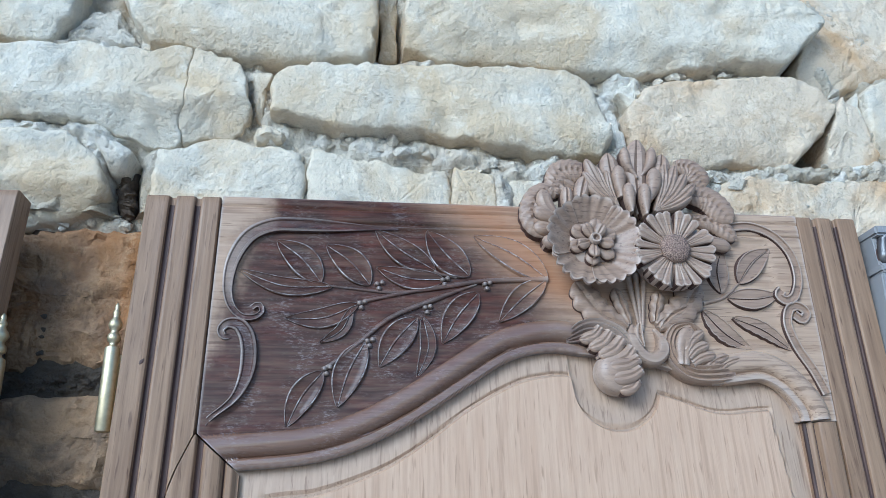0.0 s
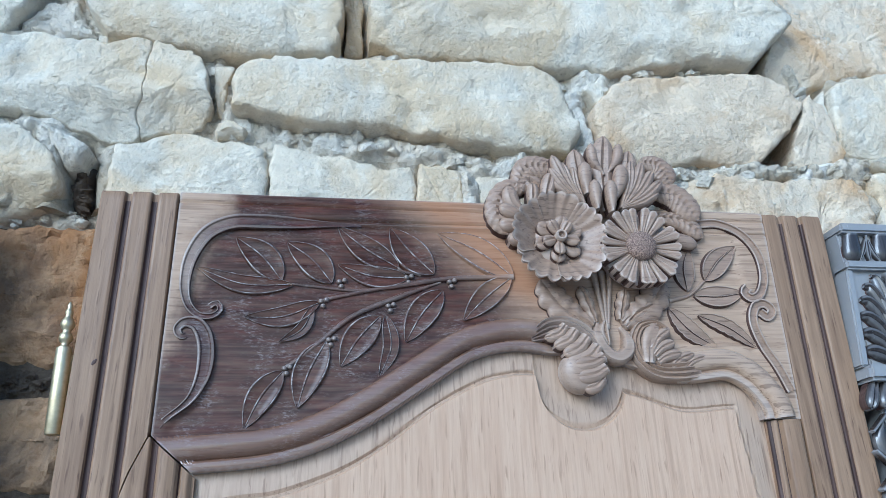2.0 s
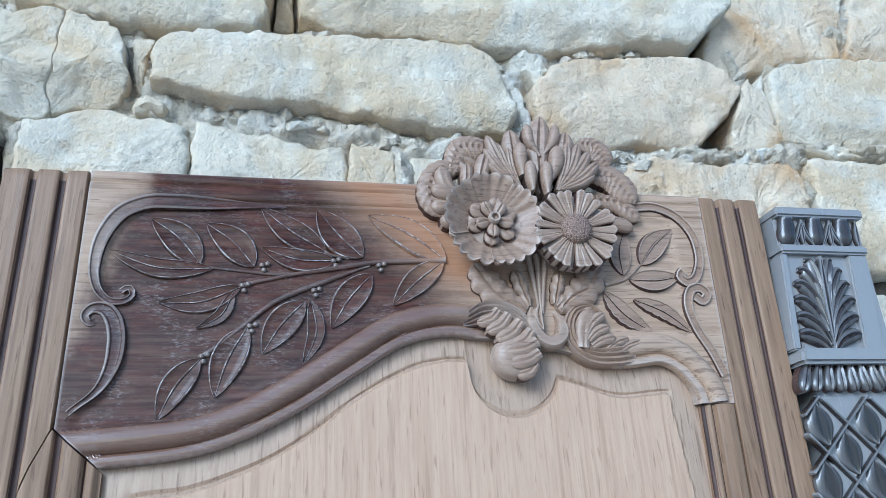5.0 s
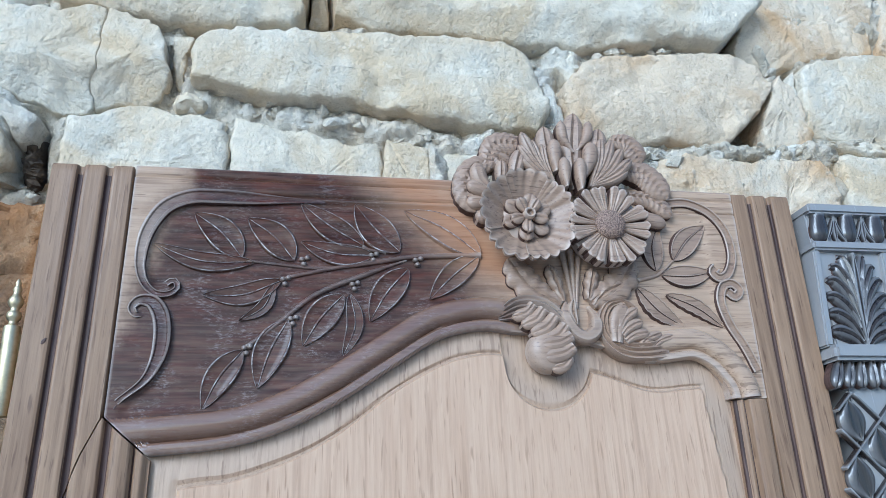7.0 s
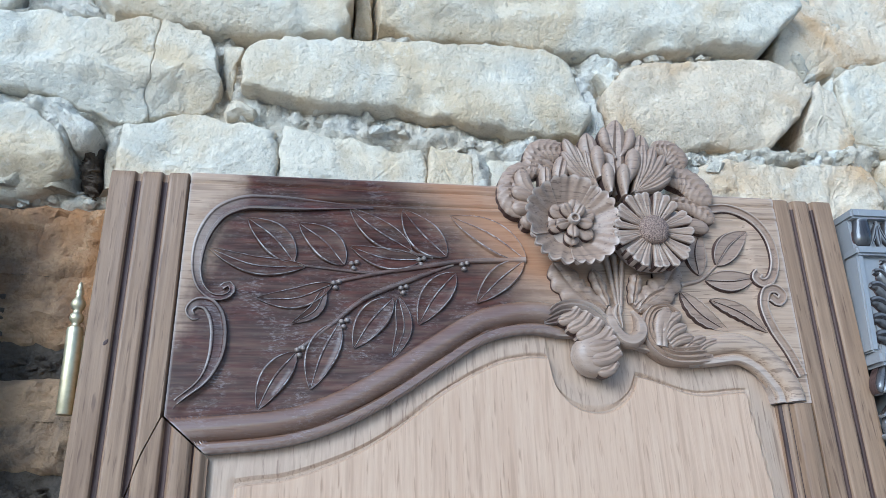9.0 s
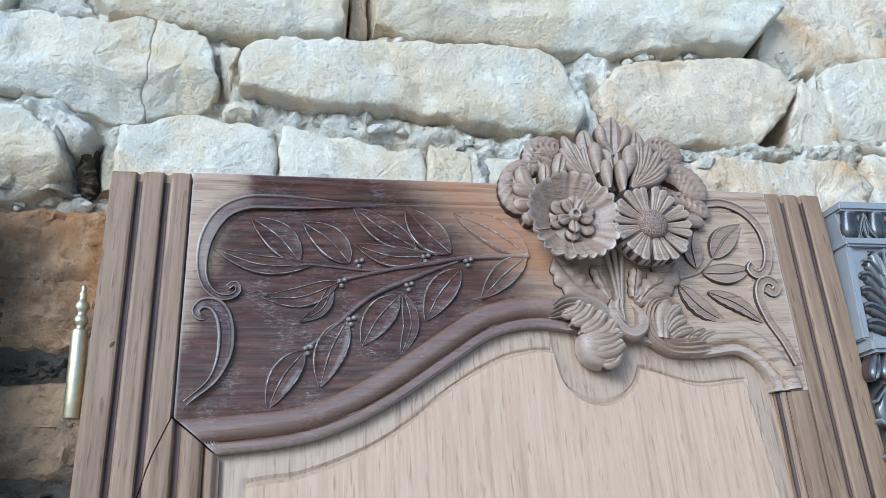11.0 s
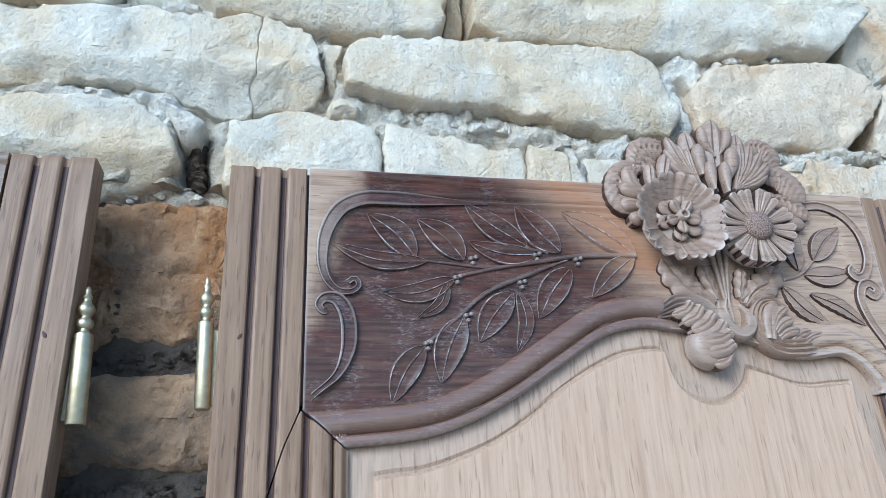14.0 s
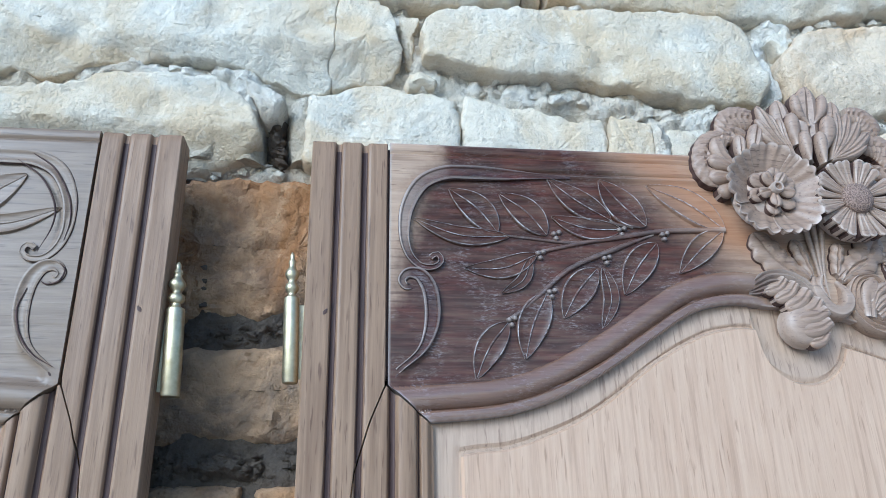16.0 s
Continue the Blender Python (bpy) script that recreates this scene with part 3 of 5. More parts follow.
stone([(0.45, 1.84), (0.60, 1.84), (0.72, 1.83), (0.72, 1.72), (0.45, 1.72)], 0.628, LIME, seed=25)
stone([(0.45, 1.70), (0.72, 1.70), (0.72, 1.58), (0.45, 1.58)], 0.628, LIME, seed=26)

# small wedges in the joints
stone([(-0.130, 2.070), (-0.112, 2.072), (-0.116, 2.045), (-0.119, 2.010), (-0.127, 2.020)], 0.616, seed=31, rough=0.7)
stone([(-0.295, 2.128), (-0.268, 2.140), (-0.238, 2.095), (-0.285, 2.088), (-0.312, 2.096)], 0.617, CRUMB, seed=32, rough=2.0)
stone([(0.236, 2.066), (0.258, 2.084), (0.266, 2.068), (0.252, 2.050)], 0.612, seed=33, rough=1.6)
stone([(0.220, 2.050), (0.234, 2.046), (0.240, 2.004), (0.231, 1.975), (0.226, 2.006)], 0.617, CRUMB, seed=34, rough=0.7)
stone([(-0.128, 1.998), (-0.108, 2.006), (-0.092, 2.000), (-0.098, 1.990), (-0.122, 1.988)], 0.614, seed=35, rough=1.8)
stone([(0.284, 1.966), (0.305, 1.978), (0.328, 1.980), (0.318, 1.962), (0.292, 1.948)], 0.612, seed=36, rough=1.5)
stone([(0.498, 2.056), (0.512, 2.090), (0.508, 2.040), (0.504, 2.012)], 0.622, seed=37, rough=0.7)
stone([(0.54, 1.993), (0.575, 2.000), (0.61, 1.996), (0.60, 1.984), (0.55, 1.984)], 0.612, seed=38, rough=1.5)


def ridge(label, mat, path, width, y, seed, lump=0.006, n=None):
    """A crumbling seam of mortar squeezed out along a joint."""
    length = sum(math.dist(a, b) for a, b in zip(path, path[1:]))
    n = int(length / 0.0018) + 2
    c = curve_through(path, n)
    t = np.gradient(c, axis=0)
    t /= np.linalg.norm(t, axis=1)[:, None] + 1e-9
    width *= 1.5
    k = max(7, int(2 * width / 0.0018))
    verts, faces = [], []
    for i in range(n):
        end = min(1.0, 6 * min(i, n - 1 - i) / n + 0.15)
        wl = width * (0.75 + 0.5 * noise.noise(Vector((c[i, 0] * 60, c[i, 1] * 60, seed)))) * (0.4 + 0.6 * end)
        for j in range(k):
            v = 2 * j / (k - 1) - 1
            x, z = c[i, 0] - t[i, 1] * v * wl, c[i, 1] + t[i, 0] * v * wl
            q = Vector((x, z, seed * 0.37))
            cell = noise.voronoi(q * 120)[0][0]
            cell2 = noise.voronoi(q * 300)[0][0]
            h = lump * (1.1 - 1.5 * cell) + lump * 0.35 * (0.6 - cell2) + lump * 0.9 * noise.noise(q * 45)
            edge = 1 - abs(v) ** 3
            gap = max(0.0, noise.noise(q * 22 + Vector((3, 3, 3)))) * 0.022
            verts.append((x, y + 0.005 + 0.022 * (1 - edge) + gap - h * (0.35 + 0.65 * edge), z))
    for i in range(n - 1):
        for j in range(k - 1):
            faces.append((i * k + j, (i + 1) * k + j, (i + 1) * k + j + 1, i * k + j + 1))
    return part("mortar_seam", verts, faces, mat, wall, label, True, 50)


def chunks(label, mat, runs, seed):
    """Angular bits of broken mortar and stone lying in the joints: runs of (x0, z0, x1, z1, y, count, size)."""
    rnd = random.Random(seed)
    verts, faces = [], []
    for x0, z0, x1, z1, y, count, size in runs:
        for _ in range(count):
            t = rnd.random()
            r = size * (0.35 + 0.9 * rnd.random() ** 1.6)
            c = Vector((x0 + (x1 - x0) * t, y + rnd.uniform(-0.002, 0.007), z0 + (z1 - z0) * t + rnd.gauss(0, 0.6) * size))
            bm = bmesh.new()
            for _ in range(13):
                v = Vector((rnd.gauss(0, 1), rnd.gauss(0, 1), rnd.gauss(0, 1))).normalized() * r * rnd.uniform(0.75, 1.1)
                bm.verts.new(c + Vector((v.x * 1.25, v.y, v.z * 0.8)))
            res = bmesh.ops.convex_hull(bm, input=bm.verts)
            bm.verts.index_update()
            k = len(verts)
            verts += [tuple(v.co) for v in bm.verts]
            faces += [tuple(k + v.index for v in f.verts) for f in bm.faces]
            bm.free()
    return tagged(part("mortar_rubble", verts, faces, mat, wall, label, True, 25), kind="stuff")


chunks("white lumps of broken lime mortar in the joints", CRUMB, [
    (-0.04, 2.000, 0.11, 1.977, 0.621, 30, 0.0075), (0.09, 1.974, 0.26, 1.977, 0.623, 30, 0.0080), (-0.40, 1.996, -0.26, 1.998, 0.623, 20, 0.0065),
    (-0.31, 1.915, -0.20, 1.913, 0.646, 30, 0.0060), (-0.32, 2.095, -0.22, 2.088, 0.624, 16, 0.0090), (0.245, 2.078, 0.31, 2.088, 0.621, 12, 0.0080)], 3)
chunks("pale lumps of broken mortar in the joints", MORTAR, [
    (0.29, 1.968, 0.54, 1.990, 0.622, 50, 0.0085), (0.55, 1.996, 0.67, 1.996, 0.621, 20, 0.0085), (0.10, 2.087, 0.42, 2.100, 0.621, 40, 0.0055), (0.216, 2.075, 0.232, 1.985, 0.624, 18, 0.0070),
    (-0.128, 2.065, -0.112, 2.000, 0.625, 16, 0.0070), (-0.12, 2.000, -0.03, 1.998, 0.624, 18, 0.0070), (0.490, 2.082, 0.508, 2.01, 0.628, 16, 0.0070)], 4)
chunks("dark bits of earth mortar between the ochre blocks", SOIL, [
    (-0.33, 1.765, -0.17, 1.774, 0.650, 90, 0.0050), (-0.33, 1.667, -0.17, 1.668, 0.650, 110, 0.0060), (-0.243, 1.965, -0.232, 1.922, 0.638, 60, 0.0060), (-0.290, 1.90, -0.288, 1.79, 0.649, 50, 0.0045)], 5)

PALE, EARTH = "pale crumbling mortar seam", "dark crumbly earth mortar seam"
ridge(PALE, MORTAR, [(0.29, 1.968), (0.34, 1.980), (0.40, 1.982), (0.47, 1.984), (0.55, 1.996), (0.68, 1.996)], 0.011, 0.613, 7)
ridge(EARTH, SOIL, [(-0.34, 1.765), (-0.27, 1.764), (-0.21, 1.774), (-0.16, 1.774)], 0.011, 0.650, 15, 0.009)
ridge(EARTH, SOIL, [(-0.34, 1.667), (-0.26, 1.667), (-0.20, 1.668), (-0.16, 1.668)], 0.013, 0.651, 16, 0.009)
ridge(EARTH, SOIL, [(-0.238, 1.975), (-0.238, 1.945), (-0.236, 1.92)], 0.010, 0.636, 17, 0.008)
ridge(EARTH, SOIL, [(-0.292, 1.90), (-0.288, 1.85), (-0.290, 1.79)], 0.008, 0.648, 18, 0.007)

# the rest of the wall
rnd = random.Random(11)
for row in range(21):
    z0 = 0.02 + row * 0.128
    x = -1.6 + rnd.uniform(-0.1, 0)
    while x < 1.65:
        w = rnd.uniform(0.2, 0.36)
        inside = x + w > -0.56 and x < 0.72
        if not (inside and z0 + 0.12 > 1.56 and z0 < 2.2) and not (inside and 0 < z0 < 1.5):
            j = lambda: rnd.uniform(-0.010, 0.010)
            if not (inside and z0 < 2.24 and z0 > 1.4):
                stone([(x + j(), z0 + j()), (x + w - 0.02 + j(), z0 + j()), (x + w - 0.02 + j(), z0 + 0.11 + j()), (x + j(), z0 + 0.11 + j())], 0.612 + rnd.uniform(-0.01, 0.012), LIME, seed=50 + row * 9 + x, pitch=0.022)
        x += w

# ---- ground ----
gx = np.linspace(-1, 1, 41)
gx = np.sign(gx) * (np.abs(gx) ** 3) * 400
gv, gf = [], []
for a in gx:
    for b in gx:
        gv.append((a, b, 0.006 * noise.noise(Vector((a * 2, b * 2, 0))) - 0.006))
for i in range(40):
    for j in range(40):
        gf.append((i * 41 + j, (i + 1) * 41 + j, (i + 1) * 41 + j + 1, i * 41 + j + 1))
me = bpy.data.meshes.new("ground")
me.from_pydata(gv, [], gf)
me.materials.append(PAVING)
tagged(new("ground", me), "pale trodden earth in front of the wall", "ground", "", "structure")

# ---- the doors ----
TOP = 1.915
BOTTOM_EDGE = curve_through([(-0.170, 1.684), (-0.108, 1.689), (-0.055, 1.694), (-0.016, 1.705), (0.024, 1.725), (0.066, 1.752), (0.102, 1.774), (0.135, 1.782), (0.165, 1.780), (0.20, 1.778), (0.238, 1.768), (0.266, 1.757), (0.292, 1.757), (0.317, 1.761), (0.333, 1.751), (0.343, 1.737), (0.3455, 1.7255)], 700)
FIELD_LEFT_Z = (1.70, 1.728, 1.740, 1.757, 1.775, 1.790, 1.800, 1.815, 1.834, 1.853, 1.875, 1.892, 1.93)
FIELD_LEFT_X = (-0.14, -0.128, -0.113, -0.107, -0.106, -0.111, -0.112, -0.121, -0.126, -0.123, -0.112, -0.088, -0.06)


def rail_bottom(x):
    z = np.interp(x, BOTTOM_EDGE[:, 0], BOTTOM_EDGE[:, 1])
    z = np.where(x < -0.108, np.interp(x, [-0.14, -0.108], [1.717, 1.689]), z)
    return np.where(x > 0.3455, 1.7255, z)


def rail_relief(X, Z):
    d = np.full(X.shape, 9.0)
    flat = np.column_stack([X.ravel(), Z.ravel()])
    e = BOTTOM_EDGE[::2]
    for k in range(0, len(flat), 4000):
        q = flat[k:k + 4000]
        d.ravel()[k:k + 4000] = np.sqrt(((q[:, None, :] - e[None]) ** 2).sum(axis=2)).min(axis=1)
    keep = 1 - smooth01(X, 0.150, 0.172)
    fillet = 0.0030 * smooth01(d, 0.0, 0.0018) * (1 - smooth01(d, 0.0068, 0.0088)) - 0.0020
    roll = 0.0052 * np.sqrt(np.clip(1 - ((d - 0.0178) / 0.0088) ** 2, 0, 1))
    m = np.where(d < 0.0088, fillet, np.where(d < 0.0268, roll - 0.0020 * (1 - smooth01(d, 0.0088, 0.014)), 0.0))
    h = m * keep
    # sunk ground of the frieze, between the scrolls
    left = np.interp(Z, FIELD_LEFT_Z, FIELD_LEFT_X)
    ground = smooth01(X, left + 0.000, left + 0.006) * (1 - smooth01(X, 0.340, 0.352)) * smooth01(TOP - Z, 0.024, 0.030) * smooth01(d, 0.027, 0.032)
    h = h - 0.0022 * ground
    # reeded top edge
    t = TOP - Z
    h = h - 0.0016 * np.exp(-((t - 0.0095) / 0.0011) ** 2) - 0.0014 * np.exp(-((t - 0.0225) / 0.0012) ** 2) * smooth01(X, -0.10, -0.08)
    h = h - 0.0016 * (1 - smooth01(t, 0.0, 0.0025))
    # hand-worked unevenness
    w = np.array([[noise.noise(Vector((a * 9, b * 55, 4))) + 0.5 * noise.noise(Vector((a * 30, b * 160, 8))) for a, b in zip(r, s)] for r, s in zip(X, Z)])
    return h + 0.00035 * w, (d < 0.027) & (X < 0.165)


def stile_relief(X, grooves, skew=0.0, Z=None):
    h = np.zeros(X.shape)
    x = X if Z is None else X + skew * (TOP - np.maximum(Z, 1.6))
    for g in grooves:
        h -= 0.0036 * np.exp(-((x - g) / 0.0025) ** 6) + 0.0007 * np.exp(-((x - g) / 0.0042) ** 6)
    return h


def uneven(X, Z, a, sx, sz):
    return np.array([[a * noise.noise(Vector((p * sx, q * sz, 2))) for p, q in zip(r, s)] for r, s in zip(X, Z)])


def crack_x(z):
    return np.interp(z, [1.50, 1.60, 1.655, 1.690, 1.717, 1.757], [-0.168, -0.168, -0.1625, -0.152, -0.1408, -0.1402])


def board(x_left, x_right, zs, cols, relief, name, mat, door, label="", thick=0.026, cut=None):
    """A board with a moulded face; what lies deeper than 2 mm takes the dark groove oak."""
    Z, T = np.meshgrid(zs, np.linspace(0, 1, cols), indexing="ij")
    L, R = np.array([x_left(z) for z in zs])[:, None], np.array([x_right(z) for z in zs])[:, None]
    X = L + (R - L) * T
    if cut is not None:
        X = np.minimum(X, np.array([cut(z) for z in zs])[:, None] + 0 * T)
    H = relief(X, Z)
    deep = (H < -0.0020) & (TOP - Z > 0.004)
    H -= 0.0012 * (1 - smooth01(T, 0, 0.014)) + 0.0012 * smooth01(T, 0.986, 1)
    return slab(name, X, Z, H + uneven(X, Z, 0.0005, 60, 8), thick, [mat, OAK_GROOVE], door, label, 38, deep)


def armoire_door(label, rail, carved, mirrored=None, bouquet=True):
    FLIP[0] = mirrored
    bx = 0.12 if mirrored is None else mirrored - 0.12
    door = thing("armoire_door", bx, 0.60, 0.0, label, "door", "pair of cupboard doors")
    low = [0.02, 0.3, 0.6, 0.9, 1.2, 1.4, 1.5]
    high = list(np.linspace(1.56, TOP - 0.003, 60)) + [TOP - 0.001]
    # hanging stile, with a split running down from the tenon
    def hung_top(X, Z):
        h = stile_relief(X, (-0.1800, -0.1590))
        return h - 0.002 * (1 - smooth01(TOP - Z, 0, 0.004))
    board(lambda z: -0.2015, lambda z: -0.1407, low + high, 130, hung_top, "stile", OAK_V, door, "grooved oak stile with a long split", cut=lambda z: -0.1407 if z > 1.76 else float(crack_x(z)))
    # inner edge of that stile below the mitre
    def inner(X, Z):
        h = stile_relief(X, (-0.1590,)) - 0.0040 * np.exp(-((X + 0.1355) / 0.0030) ** 4)
        h += 0.0035 * np.sqrt(np.clip(1 - ((X + 0.1255) / 0.0075) ** 2, 0, 1))
        h -= 0.0030 * np.exp(-((X + 0.1168) / 0.0012) ** 2)
        return h - 0.004 * smooth01(X, -0.1115, -0.1065)
    zs = np.array(low + list(np.linspace(1.56, 1.7160, 46)))
    T = np.linspace(0, 1, 110)
    X = np.zeros((len(zs), 110))
    Zg = np.zeros((len(zs), 110))
    for i, z in enumerate(zs):
        left = float(crack_x(z)) + 0.0011
        X[i] = np.maximum(left, -0.1680 + (-0.1062 + 0.1680) * T)
        Zg[i] = np.minimum(z, 1.7158 - np.maximum(0, X[i] + 0.1400) * 0.86 - 0.0006)
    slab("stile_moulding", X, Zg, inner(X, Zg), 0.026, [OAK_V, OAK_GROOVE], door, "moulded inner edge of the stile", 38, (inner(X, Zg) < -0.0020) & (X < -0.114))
    # closing stile
    def closing(X, Z):
        h = stile_relief(X, (0.3985, 0.4185), 0.026, Z)
        return h - 0.002 * (1 - smooth01(TOP - Z, 0, 0.004))
    sk = lambda z: 0.026 * (TOP - max(z, 1.6))
    board(lambda z: 0.3806 - sk(z), lambda z: 0.4392 - sk(z), low + high, 120, closing, "stile", OAK_V, door, "grooved oak stile")
    def inner2(X, Z):
        x = X + 0.026 * (1.7245 - np.maximum(Z, 1.6))
        h = 0.0035 * np.sqrt(np.clip(1 - ((x - 0.3650) / 0.0085) ** 2, 0, 1)) - 0.0030 * np.exp(-((x - 0.3550) / 0.0013) ** 2)
        h -= 0.003 * np.exp(-((x - 0.3750) / 0.0014) ** 2)
        return h - 0.004 * (1 - smooth01(x, 0.3465, 0.3515))
    board(lambda z: 0.3462 - 0.026 * (1.7245 - max(z, 1.6)), lambda z: 0.3798 - sk(z), low + list(np.linspace(1.56, 1.7245, 24)), 60, inner2, "stile_moulding", OAK_V, door, "moulded inner edge of the stile")
    # top rail
    xs = np.concatenate([np.linspace(-0.1389, 0.330, 236), np.linspace(0.3315, 0.347, 22), np.linspace(0.349, 0.3798, 14)])
    lowz = rail_bottom(xs)
    f = np.concatenate([np.linspace(0, 0.031, 26), np.full(46, -1), np.linspace(-0.031, 0, 26)])
    Z = np.zeros((len(xs), len(f)))
    for i in range(len(xs)):
        Z[i, :26] = lowz[i] + f[:26]
        Z[i, 72:] = TOP + f[72:]
        Z[i, 26:72] = np.linspace(lowz[i] + 0.031, TOP - 0.031, 48)[1:-1]
    X = np.repeat(xs[:, None], len(f), axis=1)
    # the right end follows the leaning stile
    X = X - smooth01(X, 0.30, 0.38) * 0.026 * (TOP - Z)
    RH, rubbed = rail_relief(X, Z)
    slab("top_rail", X, Z, RH, 0.026, [rail, OAK_MOULD if mirrored is None else rail], door, "shaped top rail, half stripped of its dark stain" if mirrored is None else "shaped top rail of bare oak", 38, rubbed)
    # backing strips added behind the joint gaps, coloured dark to stand for shade there
    box("tenon", -0.1440, -0.1360, YD + 0.005, YD + 0.020, 1.720, TOP - 0.004, OAK_GROOVE, door, "dark backing added behind the joint gap")
    box("tenon", 0.3720, 0.3840, YD + 0.003, YD + 0.020, 1.730, TOP - 0.004, OAK_GROOVE, door, "dark backing added behind the joint gap")
    box("tenon", 0.3480, 0.3760, YD + 0.012, YD + 0.020, 1.716, 1.738, OAK_GROOVE, door, "dark backing added behind the joint gap")
    for x, z, r in ((-0.1860, 1.7700, 0.0022), (-0.1325, 1.7225, 0.0013)):
        v, fc = strip([(x - 0.6 * r, z - r), (x, z), (x + 0.6 * r, z + r)], almond(1.3 * r), [(-1, -0.2), (-0.8, 0.6), (0, 1.0), (0.8, 0.6), (1, -0.2)], lambda u: 0.0005, 12, 0.0)
        part("knot", v, fc, OAK_GROOVE, door, "small dark knot")
    # fielded panel
    px = np.concatenate([np.linspace(-0.112, -0.0875, 12), np.linspace(-0.0865, 0.1540, 118), np.linspace(0.1546, 0.2300, 60), np.linspace(0.2320, 0.362, 80)])
    rows = np.concatenate([np.linspace(0, 0.999, 70), np.linspace(1.001, 2, 46)])
    PX, PT = np.meshgrid(px, rows, indexing="ij")
    edge = curve_through([(-0.15, 1.655), (-0.081, 1.667), (-0.048, 1.671), (-0.003, 1.687), (0.031, 1.707), (0.068, 1.734), (0.100, 1.752), (0.125, 1.760), (0.156, 1.761), (0.230, 1.746), (0.274, 1.732), (0.314, 1.734), (0.36, 1.735)], 400)
    fz = np.interp(PX, edge[:, 0], edge[:, 1])
    arc = 0.0365 ** 2 - (PX - 0.190) ** 2
    fz = np.where(arc > 0, np.minimum(fz, 1.754 - np.sqrt(np.maximum(arc, 0))), fz)
    PZ = np.where(PT < 1, 1.58 + (fz - 0.0005 - 1.58) * PT, fz + 0.0005 + (1.802 - fz) * (PT - 1))
    PZ[:, 0] = 0.12
    PZ[:, 1] = 1.575
    right = 0.319 + 0.1 * np.maximum(0, 1.735 - np.maximum(PZ, 1.6))
    d = np.minimum(np.minimum((fz - PZ) * 0.85, right - PX), PX + 0.086)
    H = -0.0098 + 0.0028 * smooth01(d, -0.034, -0.001) + 0.0046 * smooth01(d, -0.0016, 0.0006) - 0.0020 * np.exp(-((d + 0.0026) / 0.0012) ** 2)
    # everything outside the raised field gets the bevel's painted shade tone
    slab("panel", PX, PZ, H, 0.022, [OAK_PANEL, OAK_BEVEL], door, "fielded oak panel with a round notch under the carving", 30, (d < 0.0))
    box("bottom_rail", -0.105, 0.37, YD, YD + 0.026, 0.02, 0.13, OAK_V, door)
    # scrolls
    two = [rail, WORN] if mirrored is None else carved
    def swell(u, w0, w1, w2):
        return w0 + (w1 - w0) * float(smooth01(u, 0, 0.35)) if u < 0.5 else w1 + (w2 - w1) * float(smooth01(u, 0.5, 0.95))
    def scroll(points, w0, w1, w2, fade=0.05, h=0.0021 if mirrored is None else 0.0012, n=70):
        v, fc = strip(points, lambda u: swell(u, w0, w1, w2), BAND, lambda u: h * float(smooth01(u, 0.0, fade)) * min(1, 0.25 + 9 * (1 - u)), n, 0.0)
        # outer walls of the band in dark oak, shade painted along the scroll
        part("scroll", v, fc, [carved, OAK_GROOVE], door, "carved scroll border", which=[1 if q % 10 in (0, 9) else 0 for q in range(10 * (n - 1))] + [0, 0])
    scroll([(0.01, 1.8885), (-0.04, 1.8890), (-0.075, 1.8895), (-0.096, 1.888), (-0.114, 1.878), (-0.125, 1.857), (-0.1275, 1.834), (-0.1235, 1.817), (-0.1145, 1.8075), (-0.104, 1.807), (-0.0985, 1.8125), (-0.102, 1.818), (-0.107, 1.815)], 0.0012, 0.0062, 0.0022, 0.42)
    scroll([(-0.121, 1.792), (-0.126, 1.7905), (-0.129, 1.796), (-0.124, 1.8015), (-0.115, 1.800), (-0.1085, 1.790), (-0.1060, 1.775), (-0.1075, 1.758), (-0.115, 1.741), (-0.132, 1.726)], 0.0024, 0.0060, 0.0022)
    # branch of leaves
    branch = part("branch", *tube([(0.139, 1.846), (0.10, 1.844), (0.077, 1.842), (0.031, 1.834), (-0.012, 1.824), (-0.022, 1.820)], lambda u: 0.0026 - 0.001 * u, base=-0.002), carved, door, "carved branch with laurel leaves")
    part("stem", *tube([(0.077, 1.842), (0.035, 1.834), (0.005, 1.831), (-0.021, 1.833), (-0.050, 1.836)], lambda u: 0.002 - 0.001 * u, base=-0.002), carved, branch)
    part("stem", *tube([(0.077, 1.840), (0.040, 1.825), (0.005, 1.809), (-0.020, 1.788), (-0.036, 1.774), (-0.047, 1.766)], lambda u: 0.0008 + 0.0020 * min(1, 4 * u) - 0.0010 * u, base=-0.002), carved, branch)
    part("stem", *tube([(0.060, 1.846), (0.047, 1.848), (0.041, 1.851)], lambda u: 0.0015, 12, base=-0.002), carved, branch)
    deep = 0.0032 if mirrored is None else 0.0022
    L = lambda a, b, w, bend: leaf(a, b, w, bend, branch, two, deep, -0.0022)
    L((-0.053, 1.838), (-0.091, 1.875), 0.024, -0.06)
    L((-0.013, 1.837), (-0.050, 1.872), 0.024, -0.06)
    L((-0.044, 1.8345), (-0.120, 1.848), 0.015, 0.09)
    L((-0.022, 1.820), (-0.080, 1.807), 0.017, 0.10)
    L((0.042, 1.851), (-0.009, 1.887), 0.022, 0.04)
    L((0.071, 1.847), (0.035, 1.888), 0.027, 0.04)
    L((0.050, 1.843), (-0.008, 1.853), 0.018, 0.08)
    L((-0.027, 1.817), (-0.052, 1.787), 0.010, 0.16)
    L((-0.048, 1.764), (-0.074, 1.7205), 0.020, -0.06)
    L((-0.016, 1.788), (-0.036, 1.736), 0.024, -0.05)
